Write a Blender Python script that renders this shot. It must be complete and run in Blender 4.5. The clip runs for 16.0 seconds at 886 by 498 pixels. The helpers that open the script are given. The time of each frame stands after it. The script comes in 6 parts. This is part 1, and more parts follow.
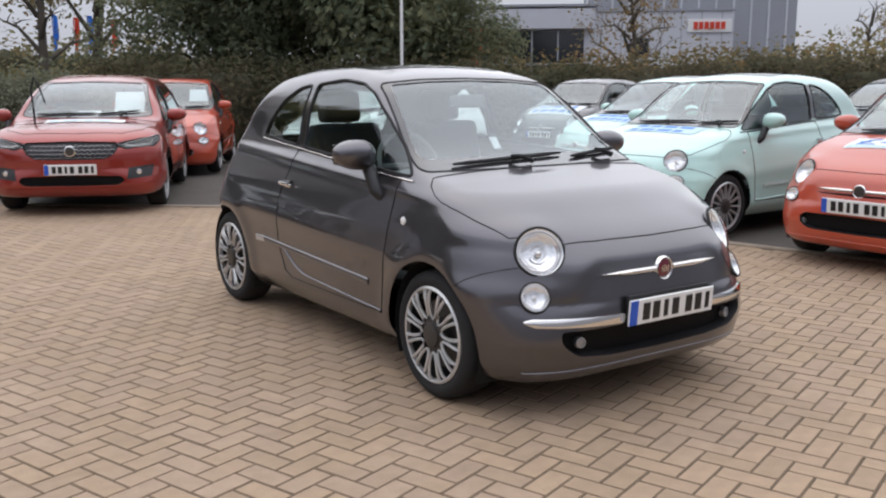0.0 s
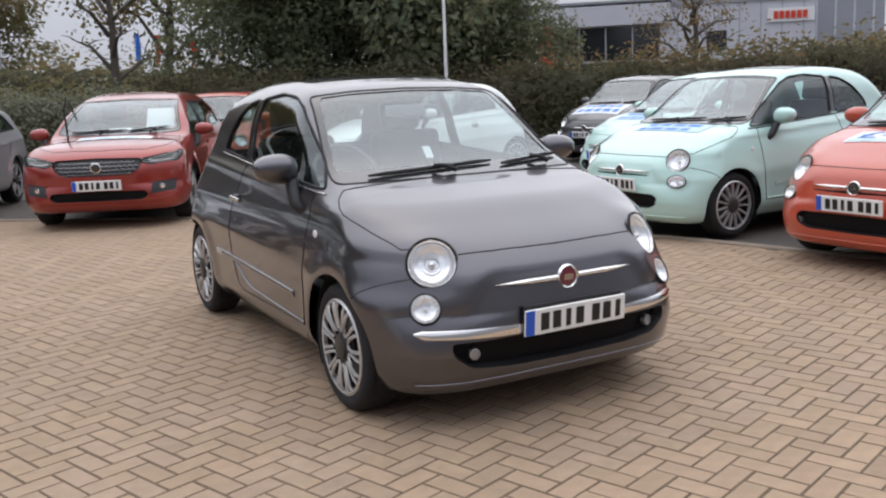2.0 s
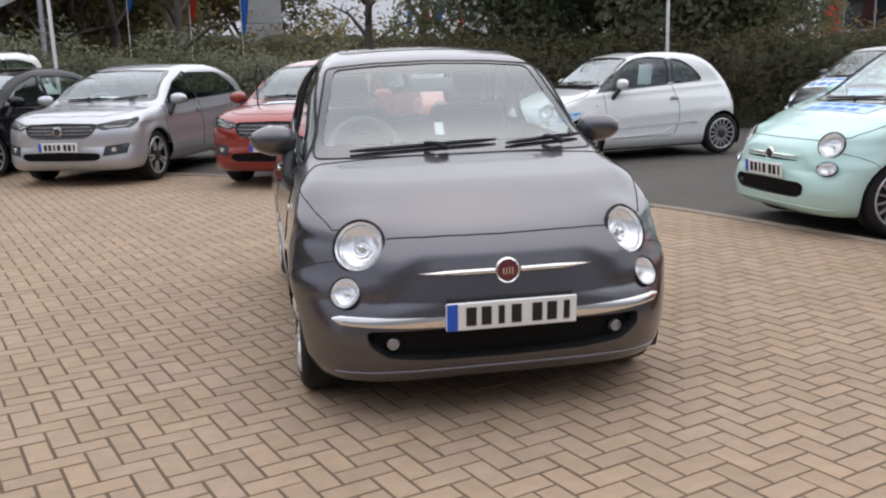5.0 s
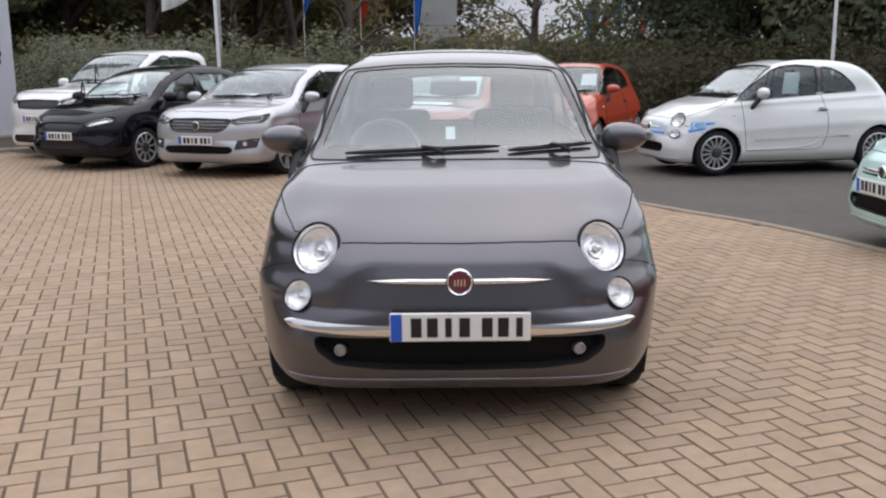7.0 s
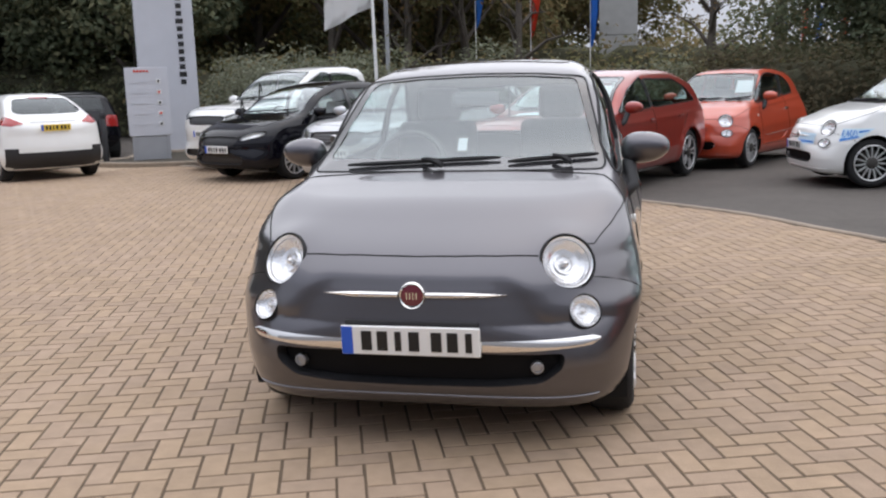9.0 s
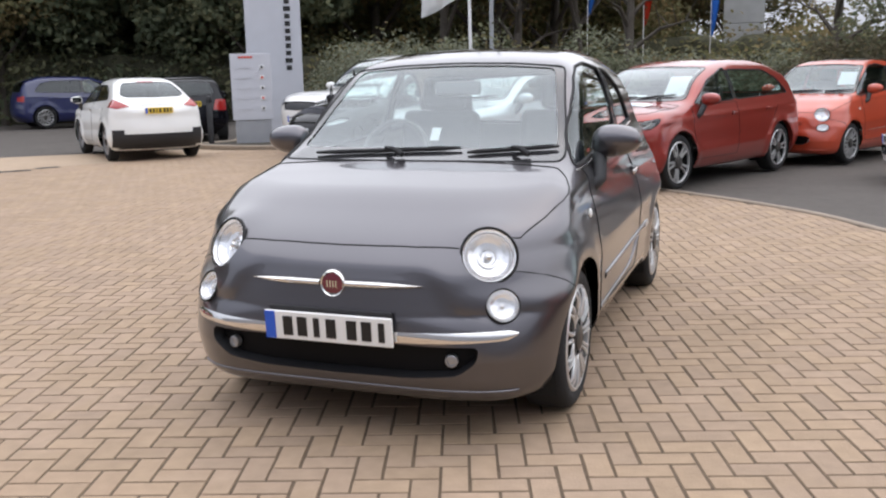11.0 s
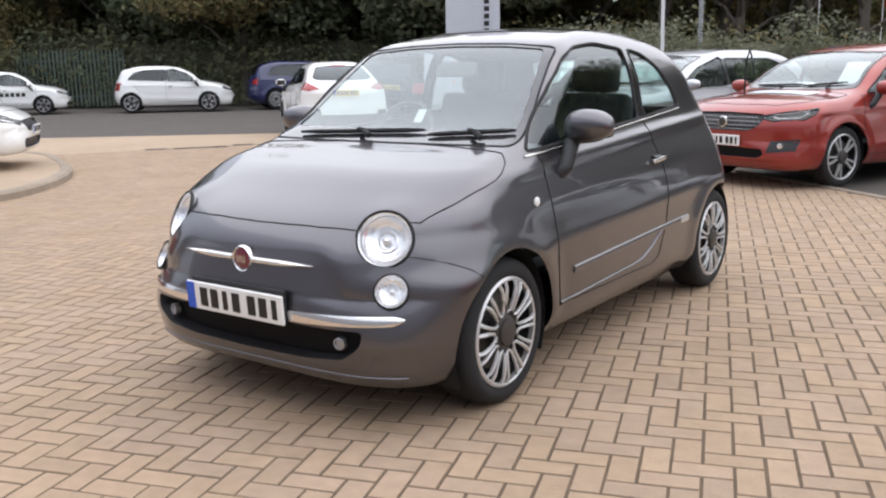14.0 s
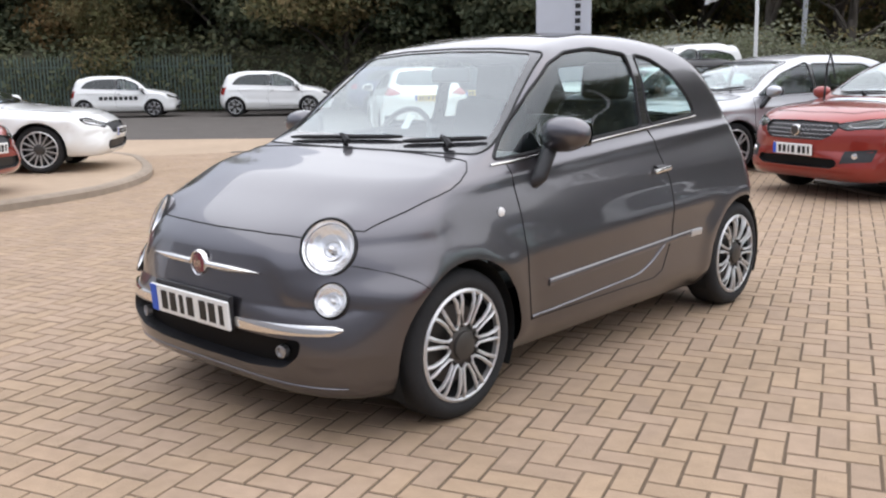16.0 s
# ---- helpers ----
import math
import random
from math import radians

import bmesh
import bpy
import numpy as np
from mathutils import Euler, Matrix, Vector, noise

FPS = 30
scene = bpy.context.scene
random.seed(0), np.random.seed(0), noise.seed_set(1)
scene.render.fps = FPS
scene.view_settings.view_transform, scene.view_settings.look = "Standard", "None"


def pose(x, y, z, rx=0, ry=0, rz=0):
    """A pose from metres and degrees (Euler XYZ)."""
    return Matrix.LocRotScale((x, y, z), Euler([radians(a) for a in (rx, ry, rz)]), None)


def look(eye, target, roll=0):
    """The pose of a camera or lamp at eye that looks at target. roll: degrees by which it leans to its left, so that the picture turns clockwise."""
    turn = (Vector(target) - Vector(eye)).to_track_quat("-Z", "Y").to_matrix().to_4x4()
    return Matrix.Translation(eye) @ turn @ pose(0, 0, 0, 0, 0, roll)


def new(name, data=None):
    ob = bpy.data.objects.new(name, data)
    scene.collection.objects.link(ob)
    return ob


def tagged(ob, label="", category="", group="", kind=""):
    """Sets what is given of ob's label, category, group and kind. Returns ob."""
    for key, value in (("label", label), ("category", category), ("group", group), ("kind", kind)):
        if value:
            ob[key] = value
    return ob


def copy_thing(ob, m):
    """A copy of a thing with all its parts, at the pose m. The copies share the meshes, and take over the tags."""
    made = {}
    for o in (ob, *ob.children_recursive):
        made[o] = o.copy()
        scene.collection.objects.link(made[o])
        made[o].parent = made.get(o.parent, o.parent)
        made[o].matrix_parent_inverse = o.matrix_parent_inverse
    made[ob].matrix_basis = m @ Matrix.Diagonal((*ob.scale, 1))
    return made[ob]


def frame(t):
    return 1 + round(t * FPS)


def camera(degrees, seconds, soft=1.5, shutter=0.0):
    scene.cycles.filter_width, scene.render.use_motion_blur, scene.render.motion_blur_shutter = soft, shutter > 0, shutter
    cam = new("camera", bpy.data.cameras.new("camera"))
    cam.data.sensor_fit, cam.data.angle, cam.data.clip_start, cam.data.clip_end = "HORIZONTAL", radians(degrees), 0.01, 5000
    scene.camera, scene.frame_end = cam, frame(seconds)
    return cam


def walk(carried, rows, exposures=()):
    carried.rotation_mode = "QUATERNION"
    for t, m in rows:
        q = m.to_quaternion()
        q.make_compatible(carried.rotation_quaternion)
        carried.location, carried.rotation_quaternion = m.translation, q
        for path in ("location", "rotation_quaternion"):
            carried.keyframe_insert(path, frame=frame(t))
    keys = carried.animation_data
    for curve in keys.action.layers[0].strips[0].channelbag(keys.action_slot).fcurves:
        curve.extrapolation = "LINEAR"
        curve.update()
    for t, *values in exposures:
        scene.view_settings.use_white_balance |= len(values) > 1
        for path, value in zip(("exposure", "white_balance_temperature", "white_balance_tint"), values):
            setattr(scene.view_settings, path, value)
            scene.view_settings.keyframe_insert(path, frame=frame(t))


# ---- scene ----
cam = camera(51.6, 16.0, 2.2)
PATH = [
    (0, (-3.004, -2.558, 1.381), (-1.866, -0.952, 1.027), 0.0),
    (0.5, (-2.866, -2.633, 1.388), (-1.752, -1.011, 1.03), -1.2),
    (1, (-2.697, -2.832, 1.393), (-1.658, -1.162, 1.033), -1.4),
    (1.5, (-2.516, -2.937, 1.39), (-1.504, -1.247, 1.044), -1.5),
    (2, (-2.316, -2.982, 1.405), (-1.343, -1.27, 1.059), -2.2),
    (2.5, (-2.136, -3.038, 1.41), (-1.249, -1.285, 1.035), -1.7),
    (3, (-1.904, -3.187, 1.412), (-1.106, -1.393, 1.031), -0.6),
    (3.5, (-1.671, -3.208, 1.401), (-0.907, -1.396, 1.033), -1.1),
    (4, (-1.456, -3.207, 1.412), (-0.797, -1.357, 1.032), -0.5),
    (4.5, (-1.212, -3.287, 1.406), (-0.679, -1.4, 1.014), -1.1),
    (7, (-0.096, -3.273, 1.382), (-0.075, -1.311, 0.998), -0.5),
    (7.5, (0.097, -3.18, 1.386), (0.053, -1.214, 1.021), -0.6),
    (8, (0.273, -3.132, 1.385), (0.151, -1.17, 1.016), -0.5),
    (8.5, (0.538, -3.139, 1.372), (0.267, -1.19, 1.013), -1.2),
    (11, (1.51, -2.928, 1.349), (0.842, -1.079, 0.979), -1.2),
    (11.5, (1.688, -2.794, 1.354), (0.967, -0.966, 0.981), -0.9),
    (12, (1.883, -2.71, 1.349), (1.081, -0.918, 0.967), -1.5),
    (12.5, (2.125, -2.662, 1.34), (1.223, -0.917, 0.962), -1.2),
    (13, (2.27, -2.53, 1.312), (1.312, -0.815, 0.937), -1.3),
    (13.5, (2.407, -2.377, 1.307), (1.372, -0.711, 0.918), -0.8),
    (14, (2.564, -2.295, 1.302), (1.437, -0.689, 0.913), -0.9),
    (14.5, (2.759, -2.202, 1.299), (1.537, -0.663, 0.929), -0.5),
    (15, (2.837, -2.044, 1.281), (1.582, -0.53, 0.914), -0.1),
    (15.5, (2.881, -1.923, 1.289), (1.608, -0.428, 0.906), -0.3),
    (16, (2.966, -1.867, 1.296), (1.651, -0.408, 0.921), -0.8),
]
walk(cam, [(t, look(eye, target, roll)) for t, eye, target, roll in PATH], [(0, 0.38), (4.5, 0.38), (7, 0.38), (8.5, 0.45), (11, 0.67), (16, 0.74)])

# ---- overcast daylight ----
SUN_AZ, SUN_EL = radians(25), radians(64)
world = bpy.data.worlds.new("overcast_sky")
scene.world = world
world.use_nodes = True
wn, wl = world.node_tree.nodes, world.node_tree.links
sky = wn.new("ShaderNodeTexSky")
sky.sky_type, sky.sun_disc = "NISHITA", False
sky.sun_elevation, sky.sun_rotation = SUN_EL, SUN_AZ
sky.air_density, sky.dust_density = 1.0, 4.0
# an overcast dome: brightest overhead, a third to a half of that at the horizon
coord, split, rise = wn.new("ShaderNodeTexCoord"), wn.new("ShaderNodeSeparateXYZ"), wn.new("ShaderNodeMapRange")
wl.new(coord.outputs["Generated"], split.inputs[0]), wl.new(split.outputs["Z"], rise.inputs[0])
rise.inputs[1].default_value, rise.inputs[2].default_value = 0.0, 1.0
rise.inputs[3].default_value, rise.inputs[4].default_value = 0.48, 1.12
dome = wn.new("ShaderNodeVectorMath")
dome.operation = "SCALE"
dome.inputs[0].default_value = (8.4, 8.8, 10.2)
wl.new(rise.outputs[0], dome.inputs["Scale"])
cloud = wn.new("ShaderNodeMix")
cloud.data_type = "RGBA"
cloud.inputs[0].default_value = 0.86
wl.new(sky.outputs[0], cloud.inputs[6]), wl.new(dome.outputs[0], cloud.inputs[7])
wl.new(cloud.outputs[2], wn["Background"].inputs[0])
wn["Background"].inputs[1].default_value = 0.1
sun = new("sun", bpy.data.lights.new("sun", "SUN"))
sun.data.energy, sun.data.angle, sun.data.color = 1.45, radians(138), (1, 0.98, 0.95)
sun.matrix_world = look((0, 0, 30), (30 * -math.sin(SUN_AZ), 30 * -math.cos(SUN_AZ), 30 - 30 * math.tan(SUN_EL)))


# ---- materials ----
def material(name, color, rough=0.5, metal=0.0, coat=0.0, vary=0.0, scale=8.0, bump=0.0, bump_scale=60.0, per_object=0.0, per_island=0.0, tint=None, emit=0.0, specular=0.5):
    """A principled surface with two scales of colour variation and a fine bump."""
    m = bpy.data.materials.new(name)
    m.use_nodes = True
    n, l = m.node_tree.nodes, m.node_tree.links
    p = n["Principled BSDF"]
    p.inputs["Roughness"].default_value, p.inputs["Metallic"].default_value = rough, metal
    p.inputs["Coat Weight"].default_value, p.inputs["Coat Roughness"].default_value = coat, 0.03
    p.inputs["Specular IOR Level"].default_value = specular
    p.inputs["Base Color"].default_value = (*color, 1)
    coords = n.new("ShaderNodeTexCoord")
    if vary or per_object or per_island:
        value = None
        big, fine = n.new("ShaderNodeTexNoise"), n.new("ShaderNodeTexNoise")
        big.inputs["Scale"].default_value, fine.inputs["Scale"].default_value = scale * 0.13, scale
        big.inputs["Detail"].default_value = fine.inputs["Detail"].default_value = 4
        l.new(coords.outputs["Object"], big.inputs["Vector"]), l.new(coords.outputs["Object"], fine.inputs["Vector"])
        add = n.new("ShaderNodeMath")
        l.new(big.outputs[0], add.inputs[0]), l.new(fine.outputs[0], add.inputs[1])
        rng = n.new("ShaderNodeMapRange")
        rng.inputs[1].default_value, rng.inputs[2].default_value = 0.6, 1.4
        rng.inputs[3].default_value, rng.inputs[4].default_value = 1 - vary, 1 + vary
        l.new(add.outputs[0], rng.inputs[0])
        value = rng.outputs[0]
        for amount, node, socket in ((per_object, "ShaderNodeObjectInfo", "Random"), (per_island, "ShaderNodeNewGeometry", "Random Per Island")):
            if amount:
                info, r2, mul = n.new(node), n.new("ShaderNodeMapRange"), n.new("ShaderNodeMath")
                r2.inputs[3].default_value, r2.inputs[4].default_value = 1 - amount, 1 + amount
                mul.operation = "MULTIPLY"
                l.new(info.outputs[socket], r2.inputs[0])
                l.new(value, mul.inputs[0]), l.new(r2.outputs[0], mul.inputs[1])
                value = mul.outputs[0]
        mix = n.new("ShaderNodeVectorMath")
        mix.operation = "SCALE"
        if tint:
            pick = n.new("ShaderNodeMix")
            pick.data_type = "RGBA"
            pick.inputs[6].default_value, pick.inputs[7].default_value = (*color, 1), (*tint, 1)
            wide = n.new("ShaderNodeMapRange")
            wide.inputs[1].default_value, wide.inputs[2].default_value = 0.42, 0.58
            if per_island or per_object:
                info = n.new("ShaderNodeNewGeometry" if per_island else "ShaderNodeObjectInfo")
                white = n.new("ShaderNodeTexWhiteNoise")
                white.noise_dimensions = "1D"
                l.new(info.outputs["Random Per Island" if per_island else "Random"], white.inputs["W"])
                blend = n.new("ShaderNodeMath")
                blend.operation = "MULTIPLY_ADD"
                l.new(white.outputs[0], blend.inputs[0])
                blend.inputs[1].default_value, blend.inputs[2].default_value = 0.3, 0.35
                half = n.new("ShaderNodeMath")
                half.operation = "ADD"
                scaled = n.new("ShaderNodeMath")
                scaled.operation = "MULTIPLY_ADD"
                l.new(big.outputs[0], scaled.inputs[0])
                scaled.inputs[1].default_value, scaled.inputs[2].default_value = 1.0, -0.5
                l.new(blend.outputs[0], half.inputs[0]), l.new(scaled.outputs[0], half.inputs[1])
                l.new(half.outputs[0], wide.inputs[0])
            else:
                l.new(big.outputs[0], wide.inputs[0])
            l.new(wide.outputs[0], pick.inputs[0])
            l.new(pick.outputs[2], mix.inputs[0])
        else:
            mix.inputs[0].default_value = color
        l.new(value, mix.inputs["Scale"])
        l.new(mix.outputs[0], p.inputs["Base Color"])
    if bump:
        grain, b = n.new("ShaderNodeTexNoise"), n.new("ShaderNodeBump")
        grain.inputs["Scale"].default_value, grain.inputs["Detail"].default_value = bump_scale, 5
        l.new(coords.outputs["Object"], grain.inputs["Vector"])
        b.inputs["Strength"].default_value, b.inputs["Distance"].default_value = bump, 0.01
        l.new(grain.outputs[0], b.inputs["Height"]), l.new(b.outputs[0], p.inputs["Normal"])
    if emit:
        p.inputs["Emission Color"].default_value, p.inputs["Emission Strength"].default_value = (*color, 1), emit
    return m


def glass(name, tint, gloss=1.0, base=0.04, rough=0.0):
    """A thin pane: clear along its normal, more and more of a mirror at a slant, alike from both sides."""
    m = bpy.data.materials.new(name)
    m.use_nodes = True
    n, l = m.node_tree.nodes, m.node_tree.links
    n.remove(n["Principled BSDF"])
    see, shine, mix, slant, power, k = (n.new("ShaderNode" + q) for q in ("BsdfTransparent", "BsdfGlossy", "MixShader", "LayerWeight", "Math", "Math"))
    see.inputs[0].default_value, shine.inputs["Roughness"].default_value = (*tint, 1), rough
    shine.inputs["Color"].default_value = (0.94, 0.99, 1.0, 1)
    slant.inputs[0].default_value = 0.5
    power.operation, power.inputs[1].default_value = "POWER", 4.0
    k.operation, k.inputs[1].default_value, k.inputs[2].default_value, k.use_clamp = "MULTIPLY_ADD", gloss, base, True
    l.new(slant.outputs["Facing"], power.inputs[0]), l.new(power.outputs[0], k.inputs[0]), l.new(k.outputs[0], mix.inputs[0])
    l.new(see.outputs[0], mix.inputs[1]), l.new(shine.outputs[0], mix.inputs[2])
    l.new(mix.outputs[0], n["Material Output"].inputs[0])
    return m


def car_paint(name, color, metal=0.0, rough=0.35):
    return material(name, color, rough, metal, 1.0, vary=0.03, scale=3.0)


GREY_PAINT = car_paint("grey_metallic_paint", (0.122, 0.116, 0.126), 0.95, 0.31)
GREY_PAINT.node_tree.nodes["Principled BSDF"].inputs["Coat Roughness"].default_value = 0.025
MINT_PAINT = car_paint("mint_paint", (0.52, 0.76, 0.70))
ORANGE_PAINT = car_paint("orange_red_paint", (0.49, 0.062, 0.024))
RED_PAINT = car_paint("red_metallic_paint", (0.28, 0.026, 0.017), 0.35, 0.3)
SILVER_PAINT = car_paint("silver_paint", (0.50, 0.51, 0.53), 0.55)
WHITE_PAINT = car_paint("white_paint", (0.80, 0.80, 0.78))
BLACK_PAINT = material("black_paint", (0.004, 0.004, 0.007), 0.3, 0, 0.75, vary=0.03, scale=3.0, specular=0.0)
DARK_PAINT = car_paint("dark_grey_paint", (0.06, 0.06, 0.065), 0.4)
BLUE_PAINT = car_paint("dark_blue_paint", (0.006, 0.011, 0.075))
GLASS_FRONT = glass("windscreen_glass", (0.84, 0.92, 0.91), 1.0, 0.165, 0.04)
GLASS_SIDE = glass("side_glass", (0.80, 0.90, 0.88), 1.0, 0.08)
GLASS_DARK = glass("privacy_glass", (0.12, 0.13, 0.13), 1.0, 0.06)
GLASS_LAMP = glass("lamp_lens", (0.95, 0.95, 0.95), 0.8, 0.05)
RUBBER = material("black_rubber", (0.014, 0.014, 0.015), 0.75, vary=0.2, scale=30)
TYRE = material("tyre_rubber", (0.013, 0.013, 0.014), 0.85, vary=0.25, scale=25, bump=0.2, bump_scale=120)
PLASTIC = material("black_plastic", (0.018, 0.018, 0.02), 0.5, vary=0.15, scale=20, bump=0.15, bump_scale=200)
FRIT = material("dark_glass_border", (0.03, 0.03, 0.032), 0.12, coat=1.0)
GRILLE_BLACK = material("black_grille", (0.006, 0.006, 0.007), 0.7, specular=0.2)
LINER = material("wheel_arch_liner", (0.008, 0.008, 0.008), 0.95)
CHROME = material("chrome", (0.82, 0.80, 0.77), 0.1, 1.0)
ALLOY = material("machined_alloy", (0.62, 0.62, 0.62), 0.3, 0.6, vary=0.05, scale=20)
ALLOY_DARK = material("dark_wheel_paint", (0.07, 0.065, 0.06), 0.45, 0.5)
ALLOY_GREY = material("grey_alloy", (0.4, 0.4, 0.41), 0.35, 0.8)
REFLECTOR = material("lamp_reflector", (0.93, 0.93, 0.94), 0.2, 0.85)
CABIN = material("dark_cabin_trim", (0.13, 0.13, 0.13), 0.7, vary=0.2, scale=12)
SEAT = material("black_seat_cloth", (0.03, 0.03, 0.033), 0.9, vary=0.25, scale=12)
DASH = material("dashboard_trim", (0.17, 0.17, 0.175), 0.6, vary=0.15, scale=12)
PLATE_WHITE = material("white_number_plate", (0.82, 0.82, 0.80), 0.35)
PLATE_YELLOW = material("yellow_number_plate", (0.72, 0.50, 0.05), 0.35)
PLATE_BLUE = material("blue_plate_band", (0.02, 0.10, 0.55), 0.4)
INK = material("black_lettering", (0.01, 0.01, 0.01), 0.5)
BADGE_RED = material("red_enamel_badge", (0.13, 0.012, 0.025), 0.25, coat=1.0)
TAIL_RED = material("red_tail_lamp", (0.35, 0.012, 0.012), 0.2, coat=1.0)
PAPER = material("white_paper", (0.8, 0.82, 0.82), 0.7)
STICKER = material("pale_blue_sticker", (0.55, 0.72, 0.85), 0.5)
STICKER_BLUE = material("blue_print", (0.05, 0.22, 0.62), 0.5)
PAVER = material("buff_block_paver", (0.358, 0.256, 0.168), 0.85, vary=0.16, scale=14, bump=0.35, bump_scale=90, per_island=0.075, tint=(0.34, 0.245, 0.17))
PAVER_ONE = material("buff_block_paver_single", (0.358, 0.256, 0.168), 0.85, vary=0.16, scale=14, bump=0.35, bump_scale=90, per_object=0.10, tint=(0.34, 0.24, 0.16))
JOINT = material("joint_sand", (0.118, 0.083, 0.053), 0.95, vary=0.3, scale=30, bump=0.4, bump_scale=150)
ASPHALT = material("worn_asphalt", (0.093, 0.081, 0.071), 0.9, vary=0.18, scale=9, bump=0.5, bump_scale=160)
CONCRETE = material("concrete_kerb", (0.30, 0.245, 0.19), 0.9, vary=0.2, scale=9, bump=0.4, bump_scale=80)
PALE_PAVING = material("pale_concrete_paving", (0.40, 0.30, 0.21), 0.9, vary=0.12, scale=5, bump=0.3, bump_scale=80)
BARK = material("bark", (0.10, 0.085, 0.07), 0.95, vary=0.3, scale=14, bump=0.7, bump_scale=40)
def leaf(name, color, tint):
    """Matt leaves that let some light through."""
    m = material(name, color, 0.8, vary=0.15, scale=3, per_island=0.22, tint=tint, specular=0.12)
    n, l = m.node_tree.nodes, m.node_tree.links
    p = n["Principled BSDF"]
    thin, mix = n.new("ShaderNodeBsdfTranslucent"), n.new("ShaderNodeMixShader")
    l.new(p.inputs["Base Color"].links[0].from_socket, thin.inputs[0])
    mix.inputs[0].default_value = 0.48
    l.new(p.outputs[0], mix.inputs[1]), l.new(thin.outputs[0], mix.inputs[2])
    l.new(mix.outputs[0], n["Material Output"].inputs[0])
    return m


LEAF_GREEN = leaf("green_leaves", (0.18, 0.175, 0.085), (0.25, 0.195, 0.10))
LEAF_DARK = leaf("dark_green_leaves", (0.155, 0.182, 0.115), (0.19, 0.188, 0.108))
LEAF_BROWN = leaf("autumn_leaves", (0.26, 0.175, 0.085), (0.18, 0.15, 0.075))
LEAF_GREY = leaf("grey_green_leaves", (0.25, 0.26, 0.19), (0.15, 0.16, 0.10))
LEAF_HEDGE = leaf("clipped_hedge_leaves", (0.125, 0.106, 0.066), (0.096, 0.096, 0.056))
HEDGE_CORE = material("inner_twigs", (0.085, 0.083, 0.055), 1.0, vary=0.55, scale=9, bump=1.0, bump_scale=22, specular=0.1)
SOIL = material("soil", (0.05, 0.042, 0.03), 1.0, vary=0.3, scale=6)
WHITE_METAL = material("white_painted_metal", (0.75, 0.75, 0.74), 0.5, vary=0.05, scale=6)
TOTEM_METAL = material("pale_grey_sign_metal", (0.52, 0.53, 0.57), 0.45, vary=0.06, scale=3)
GREY_METAL = material("grey_painted_metal", (0.34, 0.35, 0.37), 0.45, vary=0.06, scale=4)
CLADDING = material("pale_grey_cladding", (0.52, 0.53, 0.57), 0.55, vary=0.05, scale=1)
CLADDING_DARK = material("grey_cladding", (0.30, 0.31, 0.34), 0.55, vary=0.05, scale=1)
SHOP_GLASS = material("dark_shop_glazing", (0.02, 0.022, 0.026), 0.08, specular=0.6)
SIGN_RED = material("red_sign_paint", (0.62, 0.05, 0.02), 0.5)
FLAG_BLUE = material("blue_flag_cloth", (0.05, 0.22, 0.62), 0.8, vary=0.1, scale=5)
FLAG_RED = material("red_flag_cloth", (0.62, 0.07, 0.03), 0.8, vary=0.1, scale=5)
FLAG_WHITE = material("white_flag_cloth", (0.7, 0.7, 0.7), 0.8)
FENCE_GREEN = material("green_palisade", (0.10, 0.135, 0.11), 0.6, vary=0.15, scale=6)
STONE = material("pale_rendered_panel", (0.42, 0.42, 0.41), 0.8, vary=0.12, scale=3)


# ---- mesh helpers ----
def mesh_object(name, verts, faces, mat, parent=None, label="", smooth=True, normals=None):
    me = bpy.data.meshes.new(name)
    me.from_pydata([tuple(v) for v in verts], [], faces)
    me.materials.append(mat)
    if smooth:
        me.polygons.foreach_set("use_smooth", [True] * len(me.polygons))
    if normals is not None:
        me.normals_split_custom_set_from_vertices([tuple(v) for v in normals])
    me.update()
    ob = new(name, me)
    ob.parent = parent
    return tagged(ob, label)


def part(name, bm, mat, parent=None, label="", smooth=None):
    """Links a bmesh as one mesh object; smooth: the angle in degrees under which edges are shaded smooth."""
    me = bpy.data.meshes.new(name)
    bm.normal_update()
    if smooth:
        for e in bm.edges:
            e.smooth = len(e.link_faces) == 2 and e.calc_face_angle(0) < radians(smooth)
        for f in bm.faces:
            f.smooth = True
    bm.to_mesh(me)
    bm.free()
    me.materials.append(mat)
    ob = new(name, me)
    ob.parent = parent
    return tagged(ob, label)


def empty(name, m, label, category, group=""):
    ob = new(name)
    ob.empty_display_size = 0.2
    ob.matrix_world = m
    return tagged(ob, label, category, group)


def add_box(bm, size, m=Matrix(), bevel=0.0, segments=2):
    made = bmesh.ops.create_cube(bm, size=1, matrix=m @ Matrix.Diagonal((*size, 1)))
    if bevel:
        edges = list({e for v in made["verts"] for e in v.link_edges})
        bmesh.ops.bevel(bm, geom=edges, offset=bevel, segments=segments, affect="EDGES", profile=0.6)
    return bm


def box_bm(size, m=Matrix(), bevel=0.0, segments=2):
    return add_box(bmesh.new(), size, m, bevel, segments)


def lathe(bm, profile, n=40, m=Matrix()):
    """Turns a profile of (radius, x) round the x axis; closed if its ends meet."""
    rings = []
    for r, x in profile:
        rings.append([bm.verts.new(m @ Vector((x, r * math.cos(2 * math.pi * k / n), r * math.sin(2 * math.pi * k / n)))) for k in range(n)])
    for a, b in zip(rings, rings[1:]):
        for k in range(n):
            bm.faces.new((a[k], a[(k + 1) % n], b[(k + 1) % n], b[k]))
    return bm


